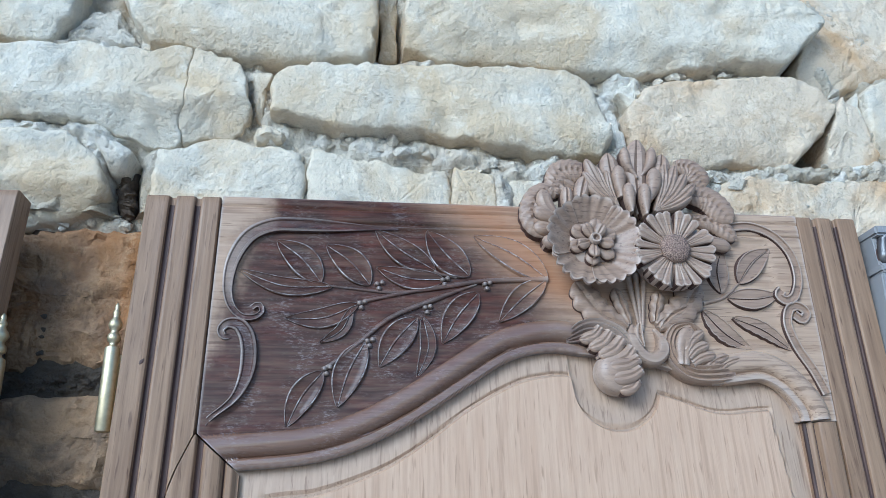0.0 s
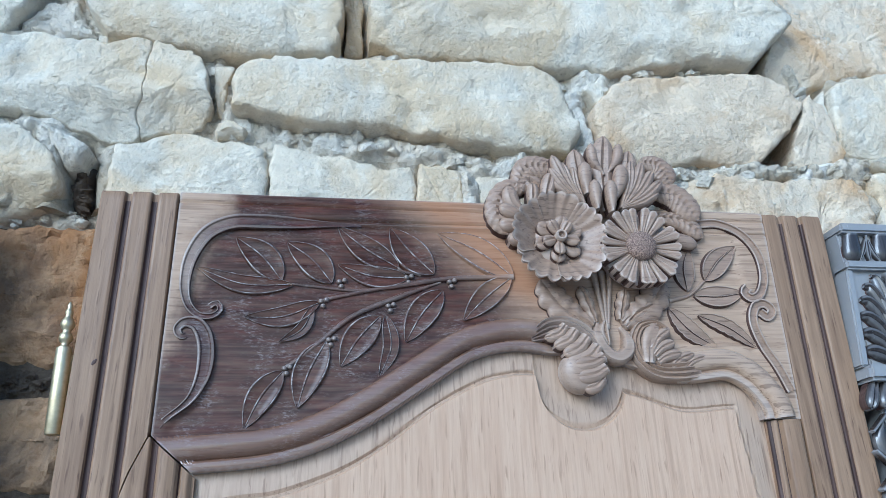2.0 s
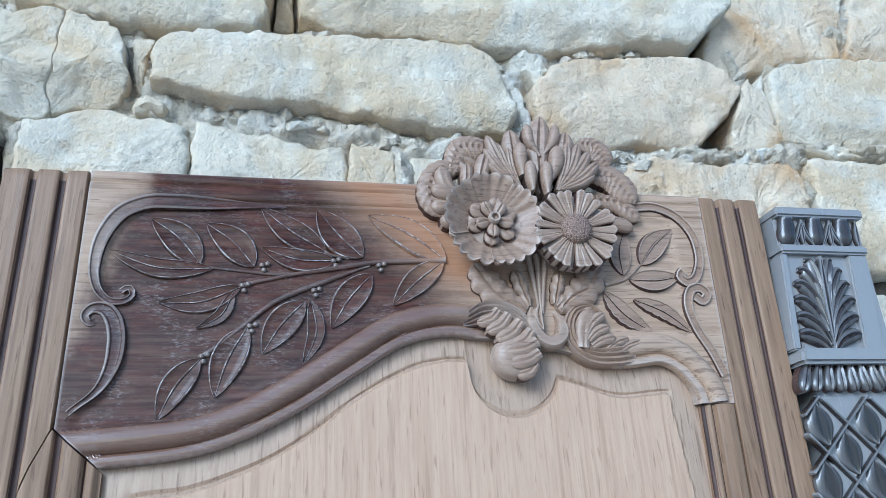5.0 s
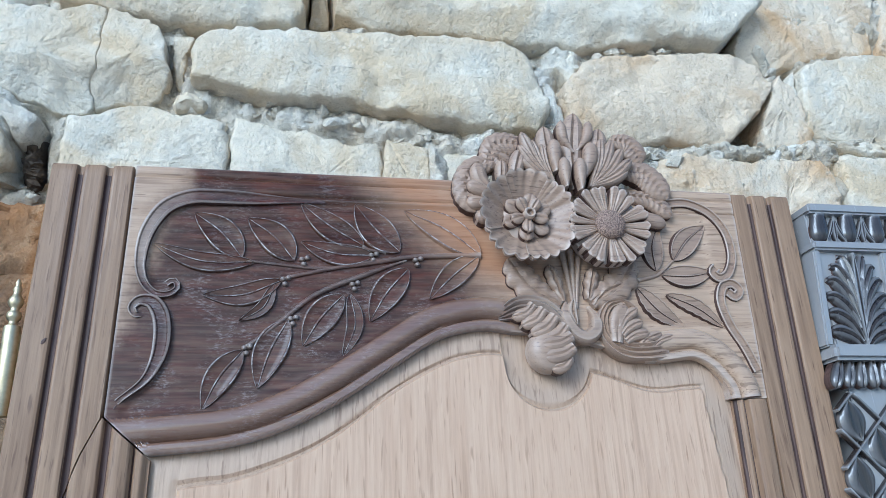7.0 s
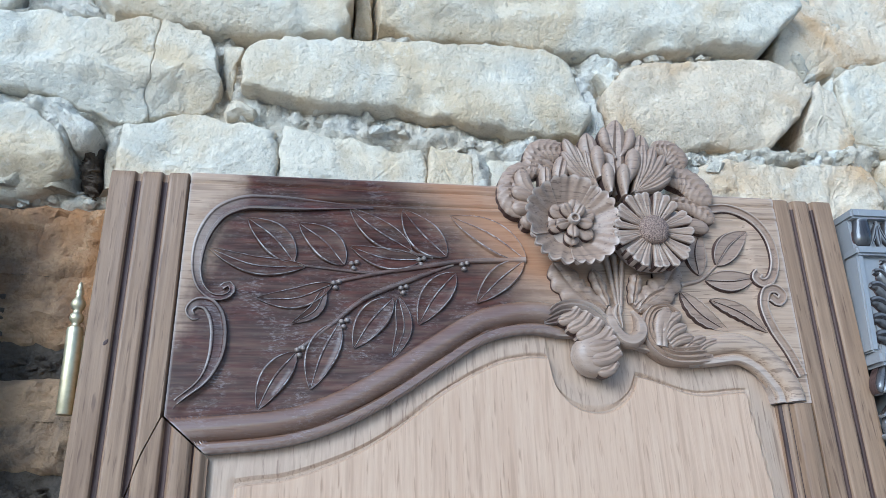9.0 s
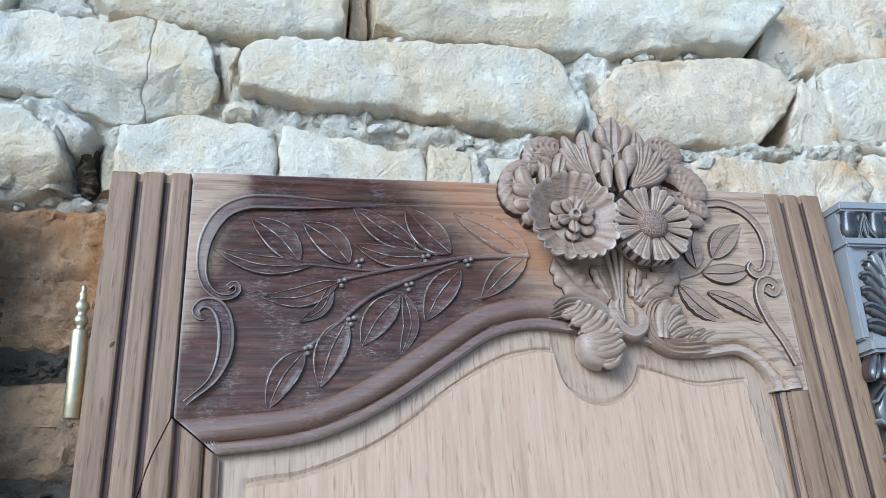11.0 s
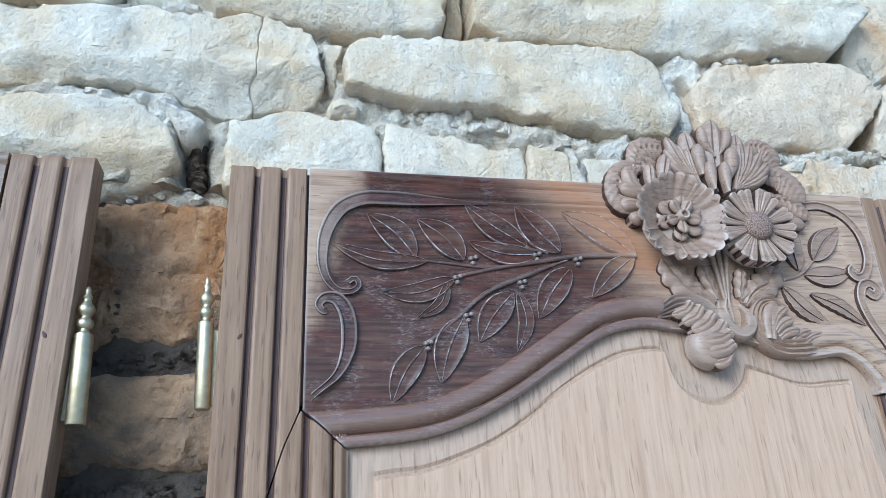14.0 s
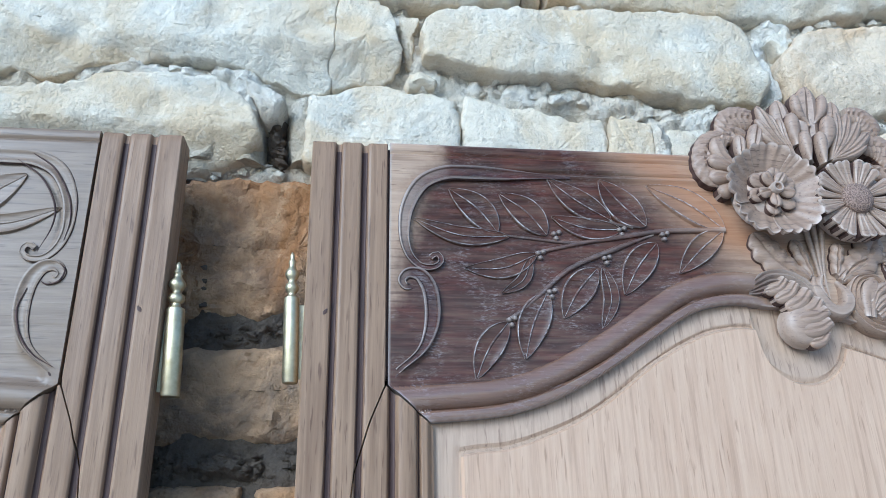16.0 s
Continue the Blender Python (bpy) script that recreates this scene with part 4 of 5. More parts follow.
    L((0.026, 1.809), (-0.004, 1.768), 0.023, -0.05)
    L((0.031, 1.810), (0.026, 1.7595), 0.013, 0.13)
    L((0.078, 1.832), (0.047, 1.788), 0.023, -0.05)
    L((0.137, 1.845), (0.095, 1.807), 0.020, -0.03)
    L((0.139, 1.846), (0.076, 1.884), 0.026, -0.05)
    for x, z in ((-0.007, 1.838), (-0.021, 1.821), (0.033, 1.818), (-0.047, 1.766), (-0.014, 1.789), (0.048, 1.843), (0.084, 1.840)):
        for dx, dz in ((0, 0), (0.0042, 0.0012), (0.0016, -0.004)):
            v, fc = strip([(x + dx - 0.0024, z + dz), (x + dx, z + dz), (x + dx + 0.0024, z + dz)], lambda u: 0.0004 + 0.0017 * math.sin(math.pi * u) ** 0.6, BEAD, lambda u: 0.0012 + 0.0022 * math.sin(math.pi * u) ** 0.6, 9, -0.002)
            part("bud", v, fc, [carved], branch)
    if bouquet:
        flowers(door, carved)
    FLIP[0] = None
    return door


def petal_disc(name, cx, cz, a0, a1, r0, r1, hfun, mat, parent, teeth=0, tooth=0.0, lobe=0.0, nr=14, na=26):
    """One lobed petal of an open flower, between two angles, with a thin worked rim and a back."""
    verts, faces = [], []
    for i in range(na):
        s = i / (na - 1)
        a = a0 + (a1 - a0) * s
        rr = r1 * (1 - lobe * (2 * abs(s - 0.5)) ** 2.5)
        nick = r1 * tooth * (abs(math.sin(math.pi * teeth * (s + 0.03 * math.sin(9 * s + a0)))) - 0.6)
        rr += nick
        for j in range(nr):
            t = j / (nr - 1)
            r = r0 + (rr - nick - r0) * t + nick * t ** 8
            verts.append((cx + r * math.cos(a), YD - hfun(t, s), cz + r * math.sin(a)))
        for t, back in ((1.0, 0.0035), (0.8, 0.007), (0.25, 0.014)):
            r = r0 + (rr - r0) * t
            verts.append((cx + r * math.cos(a), YD - hfun(1.0, s) + back, cz + r * math.sin(a)))
    k = nr + 3
    for i in range(na - 1):
        for j in range(k - 1):
            faces.append((i * k + j, (i + 1) * k + j, (i + 1) * k + j + 1, i * k + j + 1))
    faces += [tuple(range(k)), tuple((na - 1) * k + j for j in range(k))]
    return part(name, verts, faces, mat, parent)


def spoon(cx, cz, a, r0, r1, w, h0, h1, mat, parent, name="petal"):
    """A small cupped petal from r0 to r1 along the angle a, rising from h0 to h1."""
    d = np.array([math.cos(a), math.sin(a)])
    p0, p1 = np.array([cx, cz]) + d * r0, np.array([cx, cz]) + d * r1
    prof = [(-1.05, -0.007), (-1, 0.001), (-0.9, 0.0024), (-0.6, 0.0016), (0, 0.0004), (0.6, 0.0016), (0.9, 0.0024), (1, 0.001), (1.05, -0.007)]
    c = [p0 + (p1 - p0) * t for t in np.linspace(0, 1, 14)]
    nrm = np.array([-d[1], d[0]])
    verts, faces = [], []
    for i, q in enumerate(c):
        u = i / 13
        hw = blunt(w)(u)
        for v, h in prof:
            s = q + nrm * v * hw
            verts.append((s[0], YD - (h0 + (h1 - h0) * u) - h, s[1]))
    k = len(prof)
    for i in range(13):
        for j in range(k - 1):
            faces.append((i * k + j, (i + 1) * k + j, (i + 1) * k + j + 1, i * k + j + 1))
    faces += [tuple(range(k)), tuple(13 * k + j for j in range(k))]
    return part(name, verts, faces, mat, parent)


def flowers(door, carved):
    M = OAK_FLOWER
    two = [M, M, OAK_GROOVE]
    # foliage behind the two blooms: a three-lobed leaf between feathered sprays
    spray = pillow("foliage", [(0.225, 1.905), (0.226, 1.945), (0.231, 1.982)], 0.023, 0.008, 0.006, door, M, 0.004, 0.003, label="carved foliage standing above the rail")
    def lobe(a, b, w, h=0.006, base=0.008, lift=0.003, crease=0.0, bend=0.0):
        m = ((a[0] + b[0]) / 2 - (b[1] - a[1]) * bend, (a[1] + b[1]) / 2 + (b[0] - a[0]) * bend)
        pillow("leaf", [a, m, b], w, h, base, spray, M, lift, crease)
    lobe((0.225, 1.940), (0.2165, 1.972), 0.0100, 0.006, 0.010, bend=0.10)
    lobe((0.229, 1.942), (0.2435, 1.973), 0.0105, 0.006, 0.010, bend=-0.10)
    lobe((0.217, 1.918), (0.2015, 1.967), 0.0190, 0.007, 0.006, 0.003, 0.003, 0.10)
    lobe((0.232, 1.918), (0.2540, 1.968), 0.0190, 0.007, 0.006, 0.003, 0.003, -0.10)
    lobe((0.206, 1.918), (0.207, 1.950), 0.0130, 0.007, 0.014)
    lobe((0.213, 1.902), (0.213, 1.931), 0.0115, 0.007, 0.017)
    lobe((0.232, 1.916), (0.241, 1.949), 0.0145, 0.007, 0.014, bend=-0.06)
    lobe((0.226, 1.900), (0.228, 1.931), 0.0115, 0.007, 0.017)
    for tip, w in (((0.1965, 1.946), 0.0085), ((0.1870, 1.950), 0.0090), ((0.1785, 1.957), 0.0125), ((0.1750, 1.944), 0.0100), ((0.1765, 1.932), 0.0090)):
        lobe((0.2035, 1.910), tip, w, 0.006, 0.012, 0.002, 0.0012, 0.06)
    for tip, w in (((0.2520, 1.955), 0.0110), ((0.2625, 1.954), 0.0120), ((0.2715, 1.946), 0.0125), ((0.2790, 1.936), 0.0120), ((0.2740, 1.924), 0.0100)):
        lobe((0.2370, 1.906), tip, w, 0.006, 0.012, 0.002, 0.0012, -0.06)
    # curled, ribbed leaves either side
    def ribbed(path, w, ribs, base=0.004, h=0.005, crease=0.0015):
        pillow("ribbed_leaf", path, w, h, base, spray, M, 0.002, crease, ribs, 0.0006, 0.6, ribs, 0.06)
    ribbed([(0.147, 1.926), (0.158, 1.948), (0.184, 1.947)], 0.024, 10)
    ribbed([(0.155, 1.932), (0.135, 1.923), (0.128, 1.902), (0.136, 1.882)], 0.024, 11)
    ribbed([(0.267, 1.959), (0.282, 1.955), (0.292, 1.937)], 0.024, 8)
    ribbed([(0.272, 1.931), (0.294, 1.925), (0.312, 1.902)], 0.027, 9)
    ribbed([(0.277, 1.905), (0.298, 1.901), (0.315, 1.886)], 0.018, 7, 0.001)
    lobe((0.276, 1.888), (0.307, 1.877), 0.0140, 0.006, 0.002)
    lobe((0.186, 1.925), (0.152, 1.941), 0.0200, 0.006, 0.004, 0.0, 0.003, 0.15)
    lobe((0.168, 1.908), (0.177, 1.940), 0.0150, 0.006, 0.010, 0.003, 0.002)
    lobe((0.158, 1.902), (0.160, 1.930), 0.0120, 0.006, 0.008, 0.002, 0.002)
    lobe((0.152, 1.898), (0.137, 1.926), 0.0150, 0.006, 0.008, 0.003, 0.001, 0.15)
    lobe((0.152, 1.896), (0.128, 1.906), 0.0140, 0.006, 0.008, 0.003, 0.001)
    lobe((0.152, 1.890), (0.127, 1.890), 0.0140, 0.006, 0.006, 0.002, 0.001)
    lobe((0.152, 1.886), (0.136, 1.874), 0.0140, 0.006, 0.003)
    # cupped rose
    cx, cz = 0.1765, 1.8745
    rose = lathe_disc("rose", cx, cz, [(0.0015, 0.016), (0.015, 0.015), (0.021, 0.012), (0.028, 0.0), (0.027, -0.001)], M, door, "carved open rose with ragged petals")
    for k in range(5):
        a = math.radians(90 + 72 * k)
        petal_disc("petal", cx, cz, a - 0.74, a + 0.74, 0.010, 0.0415,
                   lambda t, s, k=k: 0.0090 + 0.0165 * t ** 1.25 - 0.0022 * (2 * abs(s - 0.5)) ** 2 * t - 0.0022 * math.exp(-((s - 0.5) / 0.10) ** 2) * t + 0.0007 * math.sin(s * 37 + k) * t ** 2 + (0.0016 if k % 2 else -0.0006) * t, M, rose, 6, 0.075, 0.09, na=54)
    for count, turn, r1, w, base in ((6, 20, 0.0220, 0.0128, 0.0140), (5, 52, 0.0165, 0.0104, 0.0190)):
        for k in range(count):
            a = math.radians(turn + 360 / count * k + 5 * math.sin(3 * k + turn))
            d = (math.cos(a), math.sin(a))
            pillow("inner_petal", [(cx + d[0] * q, cz + d[1] * q) for q in (0.0025, 0.5 * r1, r1)], w, 0.0030, base, rose, M, 0.004, 0.0010)
    ring = [(0.0048, 0.016), (0.0050, 0.0255), (0.0041, 0.0272), (0.0028, 0.0268), (0.0022, 0.0240), (0.0004, 0.0232)]
    lathe_disc("centre", cx, cz, ring, M, rose)
    # daisy
    cx, cz = 0.2465, 1.8675
    daisy = lathe_disc("daisy", cx, cz, [(0.002, 0.0215), (0.014, 0.021), (0.026, 0.019), (0.0335, 0.016), (0.033, 0.006), (0.026, -0.002)], M, door, "carved daisy with long narrow petals")
    count = 23
    for k in range(count):
        a = 2 * math.pi * (k + 0.2 * math.sin(k * 2.3)) / count
        d = np.array([math.cos(a), math.sin(a)])
        p0, p1 = np.array([cx, cz]) + d * 0.0105, np.array([cx, cz]) + d * (0.0355 + 0.0012 * math.sin(k * 1.7))
        v, f = strip([p0, (p0 + p1) / 2, p1], lambda u: (0.0013 + 0.0034 * u ** 0.9) * (1 if u < 0.9 else math.sqrt(max(0.15, 1 - ((u - 0.9) / 0.1) ** 2))),
                     [(-0.98, -0.012), (-0.96, -0.0006), (-0.8, 0.0010), (-0.4, 0.0018), (0, 0.0014), (0.4, 0.0018), (0.8, 0.0010), (0.96, -0.0006), (0.98, -0.012)], lambda u: 1.0, 18, 0.0205)
        # petals lift towards the rim
        v = [(x, y - 0.0035 * min(1, math.hypot(x - cx, z - cz) / 0.035) ** 2, z) for x, y, z in v]
        # petal sides dark, painting the shade in the gaps between petals
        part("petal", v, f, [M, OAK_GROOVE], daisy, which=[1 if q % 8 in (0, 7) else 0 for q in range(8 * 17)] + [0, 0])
    dome = [(0.0130, 0.018), (0.0132, 0.0235), (0.0122, 0.0262), (0.0095, 0.0282), (0.0055, 0.0294), (0.0010, 0.0297)]
    lathe_disc("centre", cx, cz, dome, SEED, daisy, "stippled daisy centre", 36)
    # stalks and the acanthus under the blooms
    bunch = part("stalk", *tube([(0.2095, 1.852), (0.2125, 1.825), (0.2150, 1.800)], lambda u: 0.0028 - 0.0012 * u, 16), M, door, "carved bundle of stalks")
    part("stalk", *tube([(0.2170, 1.852), (0.2168, 1.825), (0.2160, 1.800)], lambda u: 0.0028 - 0.0012 * u, 16), M, bunch)
    part("stalk", *tube([(0.2245, 1.852), (0.2205, 1.825), (0.2172, 1.800)], lambda u: 0.0028 - 0.0012 * u, 16), M, bunch)
    def ac(a, b, w, bend=0.0, ribs=4, teeth=4):
        m = ((a[0] + b[0]) / 2 - (b[1] - a[1]) * bend, (a[1] + b[1]) / 2 + (b[0] - a[0]) * bend)
        pillow("leaf", [a, m, b], w, 0.0045, 0.0, bunch, M, 0.001, 0.0022, ribs, 0.0005, 0.5, teeth, 0.22)
    ac((0.203, 1.802), (0.162, 1.843), 0.026, 0.10, ribs=5, teeth=5)
    ac((0.206, 1.806), (0.196, 1.838), 0.012, 0.0, ribs=3, teeth=3)
    ac((0.230, 1.805), (0.272, 1.844), 0.026, -0.10, ribs=5, teeth=5)
    ac((0.228, 1.808), (0.236, 1.836), 0.012, 0.0, ribs=3, teeth=3)
    ac((0.232, 1.802), (0.262, 1.822), 0.014, 0.1, ribs=3, teeth=3)
    ac((0.198, 1.790), (0.166, 1.806), 0.018, 0.2, ribs=3, teeth=4)
    # looped tongue between the scrolls
    loop = [(0.208, 1.806), (0.2055, 1.792), (0.212, 1.779), (0.222, 1.775), (0.2305, 1.781), (0.231, 1.792), (0.227, 1.802)]
    part("loop", *strip(loop, lambda u: 0.0062 * min(1, 0.25 + 3 * u, 0.25 + 3 * (1 - u)), BEAD, lambda u: 0.009 * min(1, 0.2 + 4 * u, 0.2 + 4 * (1 - u)), 44, 0.0), M, bunch)
    part("tongue", *strip([(0.213, 1.806), (0.2115, 1.796), (0.214, 1.785)], almond(0.0105), LOBE, lambda u: 0.0085, 20, 0.0), M, bunch)
    # left acanthus, curling down into a ball
    curl = part("acanthus_scroll", *strip([(0.150, 1.792), (0.168, 1.799), (0.186, 1.796), (0.199, 1.784), (0.2050, 1.768), (0.2030, 1.757)], lambda u: 0.0030 + 0.0090 * math.sin(math.pi * u ** 0.8), FLUTE, lambda u: 0.009 * min(1, 0.2 + 6 * u), 50, 0.0), carved, door, "carved acanthus curling into a ball")
    lathe_disc("ball", 0.1890, 1.7635, [(0.0178, -0.004), (0.0180, 0.003), (0.0168, 0.0075), (0.0142, 0.0105), (0.0085, 0.0125), (0.0015, 0.0130)], M, curl, "", 32)
    for a, b, w, base in (((0.178, 1.801), (0.160, 1.790), 0.011, 0.006), ((0.186, 1.797), (0.167, 1.783), 0.012, 0.007), ((0.195, 1.791), (0.174, 1.776), 0.013, 0.008), ((0.203, 1.783), (0.184, 1.770), 0.013, 0.009),
                          ((0.206, 1.774), (0.180, 1.767), 0.013, 0.0105), ((0.207, 1.765), (0.182, 1.757), 0.013, 0.0105), ((0.204, 1.757), (0.188, 1.748), 0.011, 0.0080)):
        pillow("leaf", [a, ((a[0] + b[0]) / 2 + 0.002, (a[1] + b[1]) / 2 - 0.002), b], w, 0.004, base, curl, M, 0.0, 0.001, root=0.75)
    # right acanthus scroll, from which the moulding runs on
    curl2 = part("acanthus_scroll", *strip([(0.292, 1.769), (0.272, 1.7655), (0.254, 1.7665), (0.2425, 1.776), (0.2400, 1.789), (0.246, 1.800), (0.257, 1.802), (0.2655, 1.796)], lambda u: 0.0100 - 0.0042 * u, FLUTE, lambda u: 0.008 * min(1, 0.25 + 5 * u), 60, 0.0), M, door, "carved acanthus scroll at the end of the moulding")
    for a, b, w, base in (((0.246, 1.770), (0.257, 1.804), 0.015, 0.006), ((0.250, 1.782), (0.268, 1.799), 0.010, 0.006), ((0.251, 1.776), (0.271, 1.788), 0.010, 0.006), ((0.254, 1.771), (0.276, 1.779), 0.010, 0.005), ((0.266, 1.767), (0.288, 1.779), 0.009, 0.003), ((0.278, 1.767), (0.300, 1.777), 0.008, 0.002)):
        pillow("leaf", [a, ((a[0] + b[0]) / 2 - 0.002, (a[1] + b[1]) / 2 + 0.001), b], w, 0.004, base, curl2, M, 0.0, 0.001, root=0.7)
    run = [(0.262, 1.7660), (0.290, 1.7690), (0.317, 1.7715), (0.3375, 1.7620), (0.3512, 1.7460), (0.3565, 1.7350), (0.3575, 1.7262)]
    ovolo = [(-1.03, -0.8), (-1, 0.15), (-0.9, 0.5), (-0.58, 0.55), (-0.5, -0.05), (-0.4, 0.0), (-0.3, 0.45), (-0.05, 0.85), (0.25, 1.0), (0.55, 0.88), (0.82, 0.5), (0.97, 0.05), (1.0, -0.4)]
    part("moulding", *strip(run, lambda u: (0.0125 + 0.001 * u) * min(1, 0.3 + 4 * u), ovolo, lambda u: 0.0056 * min(1, 0.1 + 7 * u), 60, -0.0004), OAK_RAIL, door, "bolection moulding running into the joint")
    # right-hand sprig
    sprig = part("sprig", *tube([(0.276, 1.827), (0.296, 1.833), (0.312, 1.846), (0.320, 1.852)], lambda u: 0.0022 - 0.0012 * u, base=-0.0022), M, door, "carved sprig with toothed leaves")
    R = lambda a, b, w, bend, t=0: leaf(a, b, w, bend, sprig, two, 0.0042, -0.0022, "", 0, t, 0.10, 0.0, "leaf")
    R((0.294, 1.836), (0.302, 1.878), 0.019, 0.10)
    R((0.312, 1.846), (0.347, 1.880), 0.021, 0.06)
    R((0.299, 1.832), (0.347, 1.836), 0.019, -0.05)
    R((0.274, 1.820), (0.312, 1.786), 0.017, -0.08, 7)
    R((0.300, 1.814), (0.350, 1.785), 0.014, 0.06, 7)
    for p in (((0.313, 1.900), (0.333, 1.901), (0.353, 1.892), (0.3655, 1.874), (0.3675, 1.852), (0.361, 1.835), (0.352, 1.830), (0.346, 1.835), (0.350, 1.840)), ((0.357, 1.817), (0.363, 1.813), (0.368, 1.819), (0.362, 1.825), (0.353, 1.822), (0.3485, 1.808), (0.353, 1.788), (0.363, 1.768), (0.3705, 1.748))):
        # band walls again dark, shade painted along both scroll edges
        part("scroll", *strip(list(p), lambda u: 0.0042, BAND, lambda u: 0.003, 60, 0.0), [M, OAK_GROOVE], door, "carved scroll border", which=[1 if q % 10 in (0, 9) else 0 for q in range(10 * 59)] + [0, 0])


def lathe_disc(name, cx, cz, rings, mat, parent, label="", sides=28):
    """Turned form about the axis towards the viewer: rings of (radius, height)."""
    verts = [(cx + r * math.cos(a), YD - h, cz + r * math.sin(a)) for r, h in rings for a in np.linspace(0, 2 * math.pi, sides, endpoint=False)]
    faces = [(i * sides + j, i * sides + (j + 1) % sides, (i + 1) * sides + (j + 1) % sides, (i + 1) * sides + j) for i in range(len(rings) - 1) for j in range(sides)]
    faces += [tuple(range(sides)), tuple((len(rings) - 1) * sides + j for j in range(sides))]
    return part(name, verts, faces, mat, parent, label, True, 50)


ws = Net("stippled_oak")
dots = ws.noise(ws.pos, 900, 2, 0.5)
SEED = ws.done(ws.ramp(dots, (0.38, (0.12, 0.07, 0.05)), (0.6, (0.34, 0.23, 0.165))), 0.6, ws.bump(dots, 0.9, 0.0015))

right_door = armoire_door("carved oak cupboard door, its top rail half stripped of dark stain", OAK_RAIL, OAK_CARVED)
left_door = armoire_door("stripped oak cupboard door leaning beside its twin", OAK_RAIL_BARE, OAK_RAIL_BARE, -0.5045, False)

for path in ([(-0.411, 1.892), (-0.394, 1.880), (-0.380, 1.857), (-0.376, 1.838), (-0.378, 1.821)], [(-0.421, 1.886), (-0.402, 1.872), (-0.389, 1.850), (-0.388, 1.832), (-0.395, 1.812)],
             [(-0.378, 1.804), (-0.3735, 1.798), (-0.376, 1.790), (-0.384, 1.787), (-0.391, 1.791)], [(-0.397, 1.784), (-0.401, 1.768), (-0.396, 1.750), (-0.385, 1.736), (-0.370, 1.727)]):
    part("incised_line", *tube(path, lambda u: 0.0008 * math.sin(math.pi * min(0.97, 0.05 + u)) ** 0.5, 40, 5, 0.0008), OAK_GROOVE, left_door, "dark incised outline of a worn scroll")


def hinge(door, x, y, z0, r, lean, side):
    """Barrel hinge with a turned finial, let into the door's edge."""
    k = r / 0.006
    h = lathe("hinge", x, y, [(r * 0.9, z0), (r, z0 + 0.001), (r, z0 + 0.063), (r * 0.94, z0 + 0.0645)], BRASS, door, "brass barrel hinge with turned finial", lean=lean)
    rings = [(0.0050, 0.0645), (0.0030, 0.0665), (0.0030, 0.0685), (0.0048, 0.0700), (0.0054, 0.0725), (0.0048, 0.0750), (0.0032, 0.0765), (0.0032, 0.0785), (0.0044, 0.0800), (0.0056, 0.0830), (0.0048, 0.0860), (0.0030, 0.0885), (0.0025, 0.0910), (0.0033, 0.0925), (0.0026, 0.0945), (0.0018, 0.0960), (0.0022, 0.0980), (0.0012, 0.1005), (0.0004, 0.1015)]
    lathe("finial", x + lean * 0.0645, y, [(a * k, z0 + b) for a, b in rings], BRASS, h, lean=lean)
    box("plate", min(x, x + side * 0.0135), max(x, x + side * 0.0135), y + 0.003, y + 0.0045, z0 + 0.004, z0 + 0.060, BRASS, h, "", 0.0004)


hinge(right_door, -0.2095, 0.593, 1.7185, 0.0058, -0.035, 1)
hinge(left_door, -0.2925, 0.593, 1.7085, 0.0068, -0.045, -1)

# ---- dark carved pilaster ----
pil = thing("pilaster", 0.483, 0.60, 0.0, "dark polished oak pilaster with egg moulding, palmette and lattice", "pilaster")
PF = 0.572
box("shaft", 0.4415, 0.531, PF + 0.006, PF + 0.036, 0.02, 1.898, OAK_DARK, pil, "plain dark shaft")
box("cap", 0.4405, 0.533, PF - 0.002, PF + 0.034, 1.8925, 1.902, OAK_DARK, pil, "", 0.002)
box("fillet", 0.4415, 0.532, PF - 0.001, PF + 0.02, 1.8565, 1.8650, OAK_DARK, pil, "", 0.002)
box("ledge", 0.4420, 0.530, PF - 0.008, PF + 0.02, 1.7540, 1.7675, OAK_DARK, pil, "", 0.003)
box("frame_strip", 0.4415, 0.4485, PF + 0.001, PF + 0.02, 1.7675, 1.8565, OAK_DARK, pil)
box("frame_strip", 0.5110, 0.531, PF + 0.001, PF + 0.02, 1.7675, 1.8565, OAK_DARK, pil)


def on_pilaster(name, path, width, h, base=0.0, point=1.0, prof=LOBE, n=26, half=None):
    v, f = strip(path, half or almond(width, point), prof, lambda u: h, n, YD - PF + base)
    return part(name, v, f, OAK_DARK, pil)


for x in (0.4535, 0.4830, 0.5120):
    pillow("egg", [(x, 1.8930), (x, 1.879), (x, 1.8650)], 0.0185, 0.007, YD - PF - 0.006, pil, OAK_DARK, 0.0, 0.0, root=0.8)
for x in (0.4680, 0.4975, 0.5255):
    on_pilaster("dart", [(x, 1.8915), (x, 1.878), (x, 1.8655)], 0.006, 0.005, -0.006, 1.2)
    if x < 0.52:
        for s in (-1, 1):
            on_pilaster("dart_leaf", [(x, 1.890), (x + s * 0.004, 1.877), (x + s * 0.010, 1.8655)], 0.005, 0.005, -0.006)
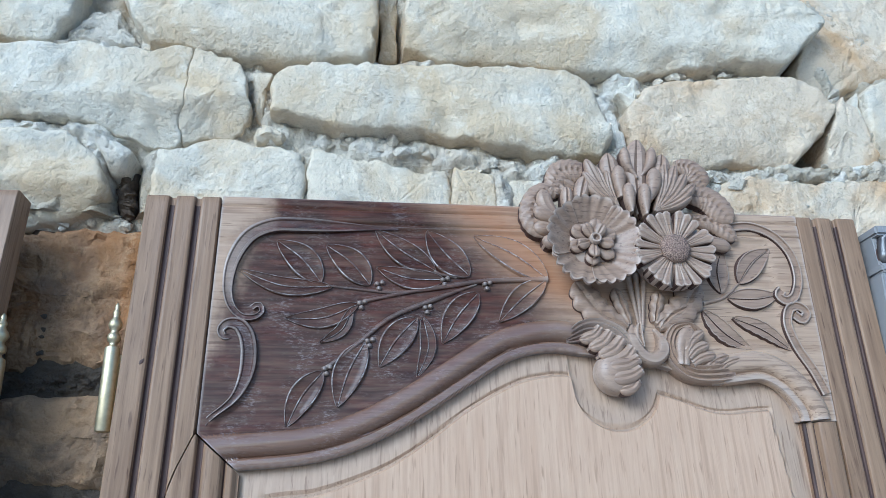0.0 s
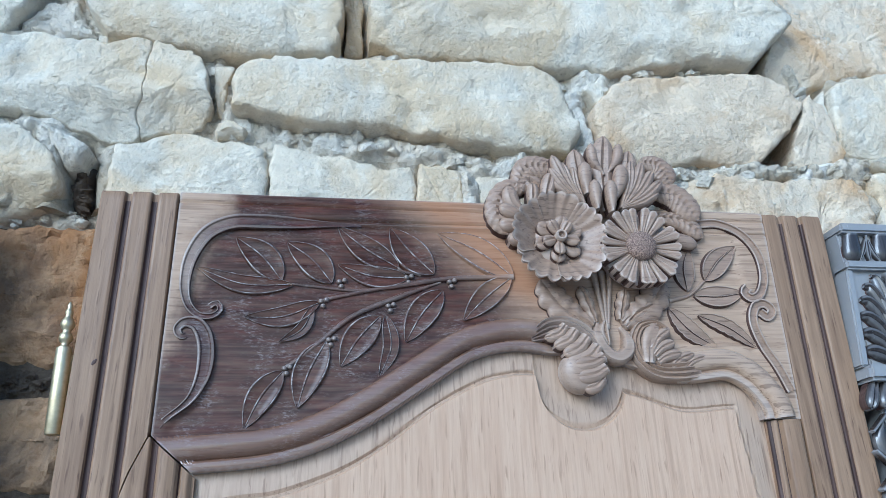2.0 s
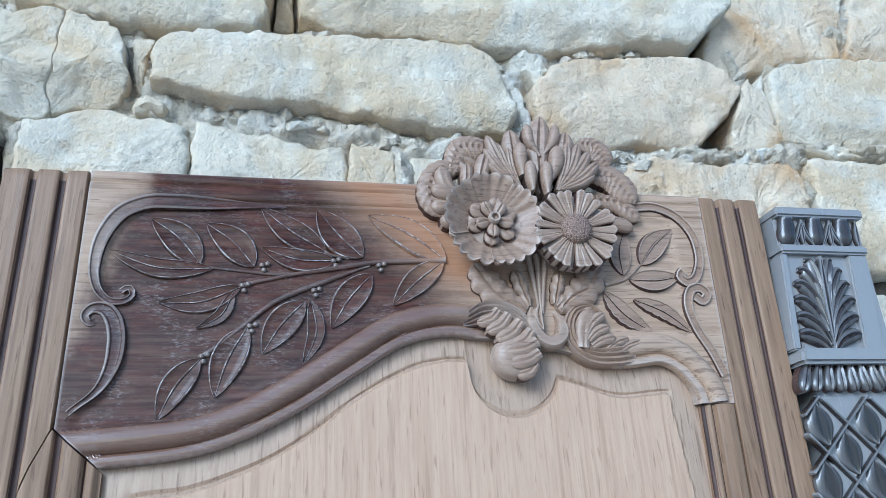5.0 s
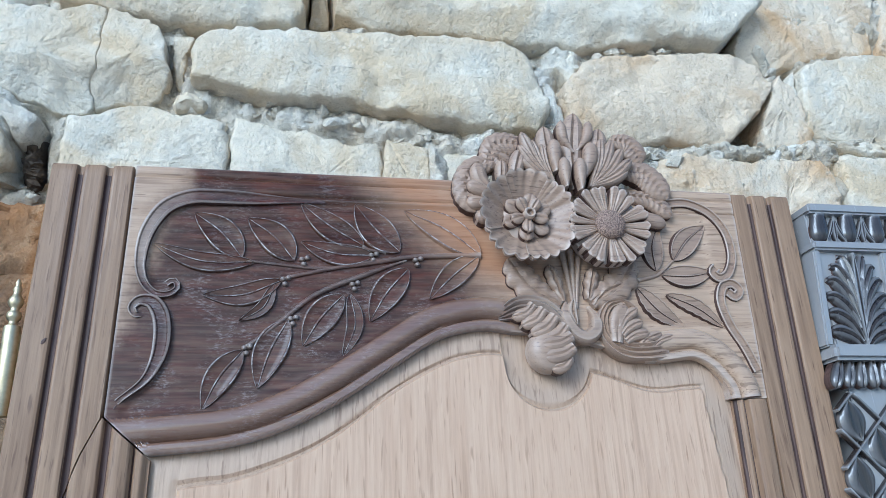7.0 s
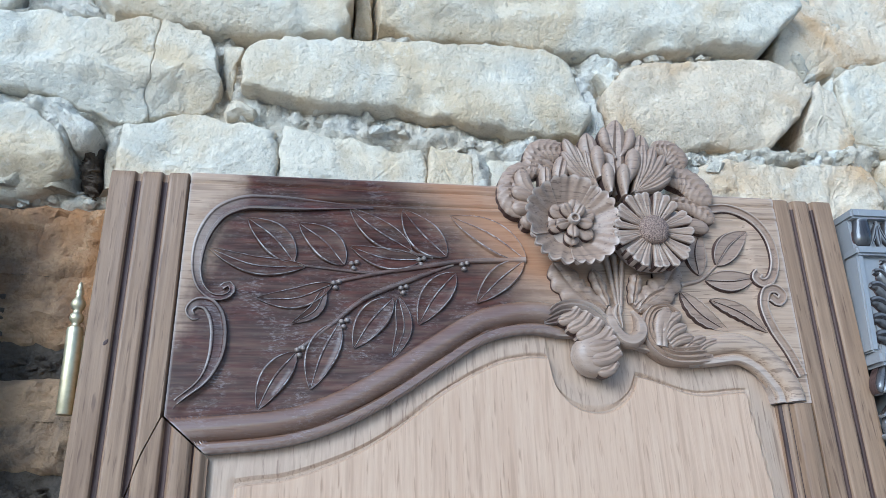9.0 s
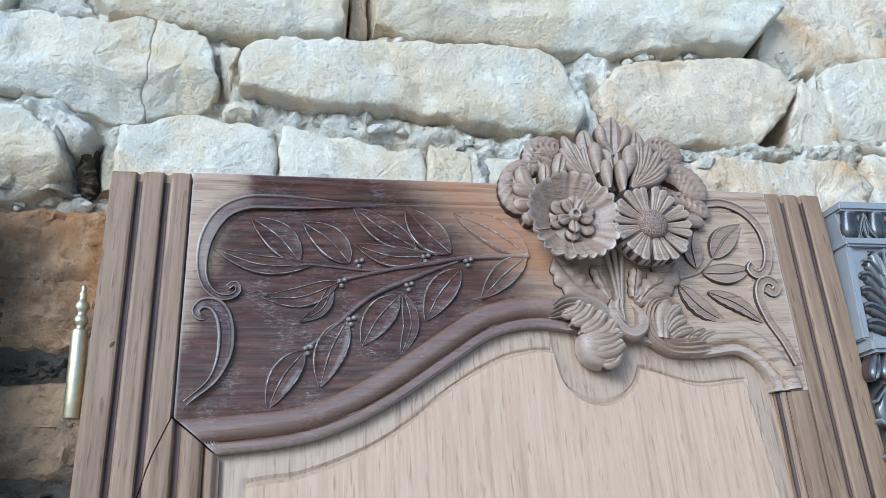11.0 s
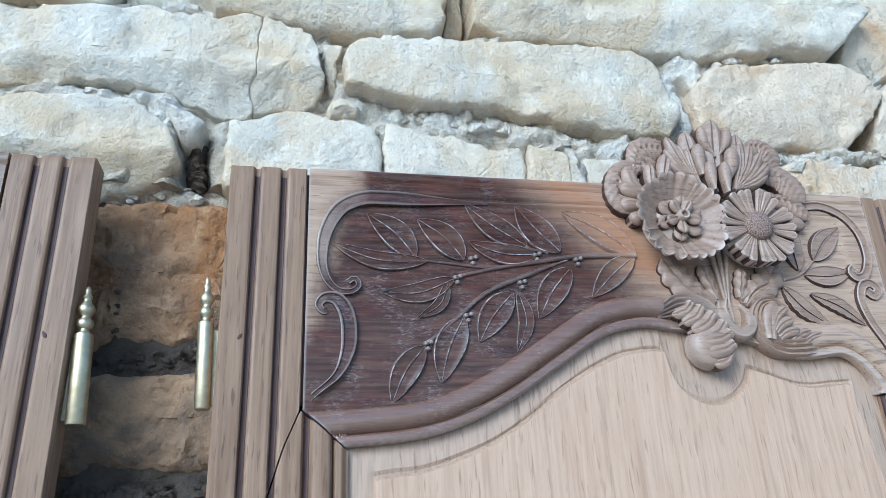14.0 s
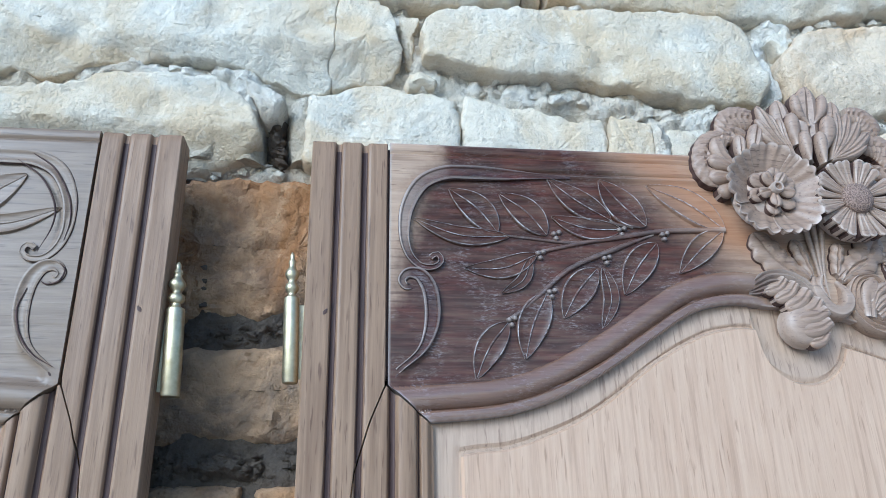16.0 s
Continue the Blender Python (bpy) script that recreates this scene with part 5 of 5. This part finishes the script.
# palmette: lobes springing from a spine and filling an arch
on_pilaster("palmette_spine", [(0.4800, 1.7680), (0.4800, 1.810), (0.4800, 1.8540)], 0.0085, 0.008, -0.006, 1.3)
for k, (dx, z) in enumerate(((0.0300, 1.7800), (0.0305, 1.7960), (0.0300, 1.8120), (0.0270, 1.8270), (0.0215, 1.8400), (0.0125, 1.8500))):
    z0 = 1.7665 + 0.0060 * k
    for side in (-1, 1):
        at = lambda f, h: (0.4800 + side * (0.0012 + dx * f), z0 + (z + 0.002 - z0) * h)
        pillow("palmette_lobe", [at(0, 0), at(0.30, 0.62), at(0.70, 0.95), at(1.0, 0.98)], 0.0140, 0.0060, YD - PF - 0.006, pil, OAK_DARK, 0.002, 0.0022, root=0.45)
# hanging tongues under the ledge
for k in range(8):
    x = 0.4475 + 0.0112 * k
    pillow("tongue", [(x * 0.9 + 0.0486, 1.7560), (x, 1.744), (x * 1.12 - 0.0583, 1.7310)], 0.0125, 0.005, YD - PF - 0.004, pil, OAK_DARK, 0.003, 0.0015, root=0.5)
# lattice of crossed ribs with a lens-shaped leaf in each field
X0, X1, Z0, Z1, STEP = 0.4425, 0.5270, 1.560, 1.7285, 0.046
for k in range(-1, 6):
    for side in (1, -1):
        a = Z1 + 0.023 - STEP * k + (0.0845 if side > 0 else 0.0)
        # z + u = a going one way, z - u = a - 0.0845 the other
        ends = []
        for i in range(41):
            u = 0.0845 * i / 40
            z = a - u if side > 0 else a - 0.0845 + u
            if Z0 <= z <= Z1:
                ends.append((X0 + u, z))
        if len(ends) > 3:
            p0, p1 = ends[0], ends[-1]
            on_pilaster("lattice_rib", [p0, ((p0[0] + p1[0]) / 2, (p0[1] + p1[1]) / 2), p1], 0, 0.0055, -0.006, 1, BEAD, 30, lambda u: 0.0013)
for i in range(-1, 6):
    for j in range(-2, 6):
        A, B = Z1 + 0.023 - STEP * i + 0.0845 - 0.023, Z1 + 0.023 - STEP * j - 0.0845 - 0.023
        u, z = (A - B) / 2, (A + B) / 2
        if 0.008 < u < 0.078 and Z0 + 0.02 < z < Z1 - 0.006:
            on_pilaster("lozenge", [(X0 + u - 0.004, min(z + 0.017, Z1)), (X0 + u, z), (X0 + u + 0.004, z - 0.017)], 0.024, 0.0036, -0.006, 1.0, LOBE, 18)

# it leans a little, as it stands against the wall
for ob in pil.children:
    for v in ob.data.vertices:
        if v.co.z > 1.3:
            v.co.x += 0.10 * (v.co.z - 1.83)
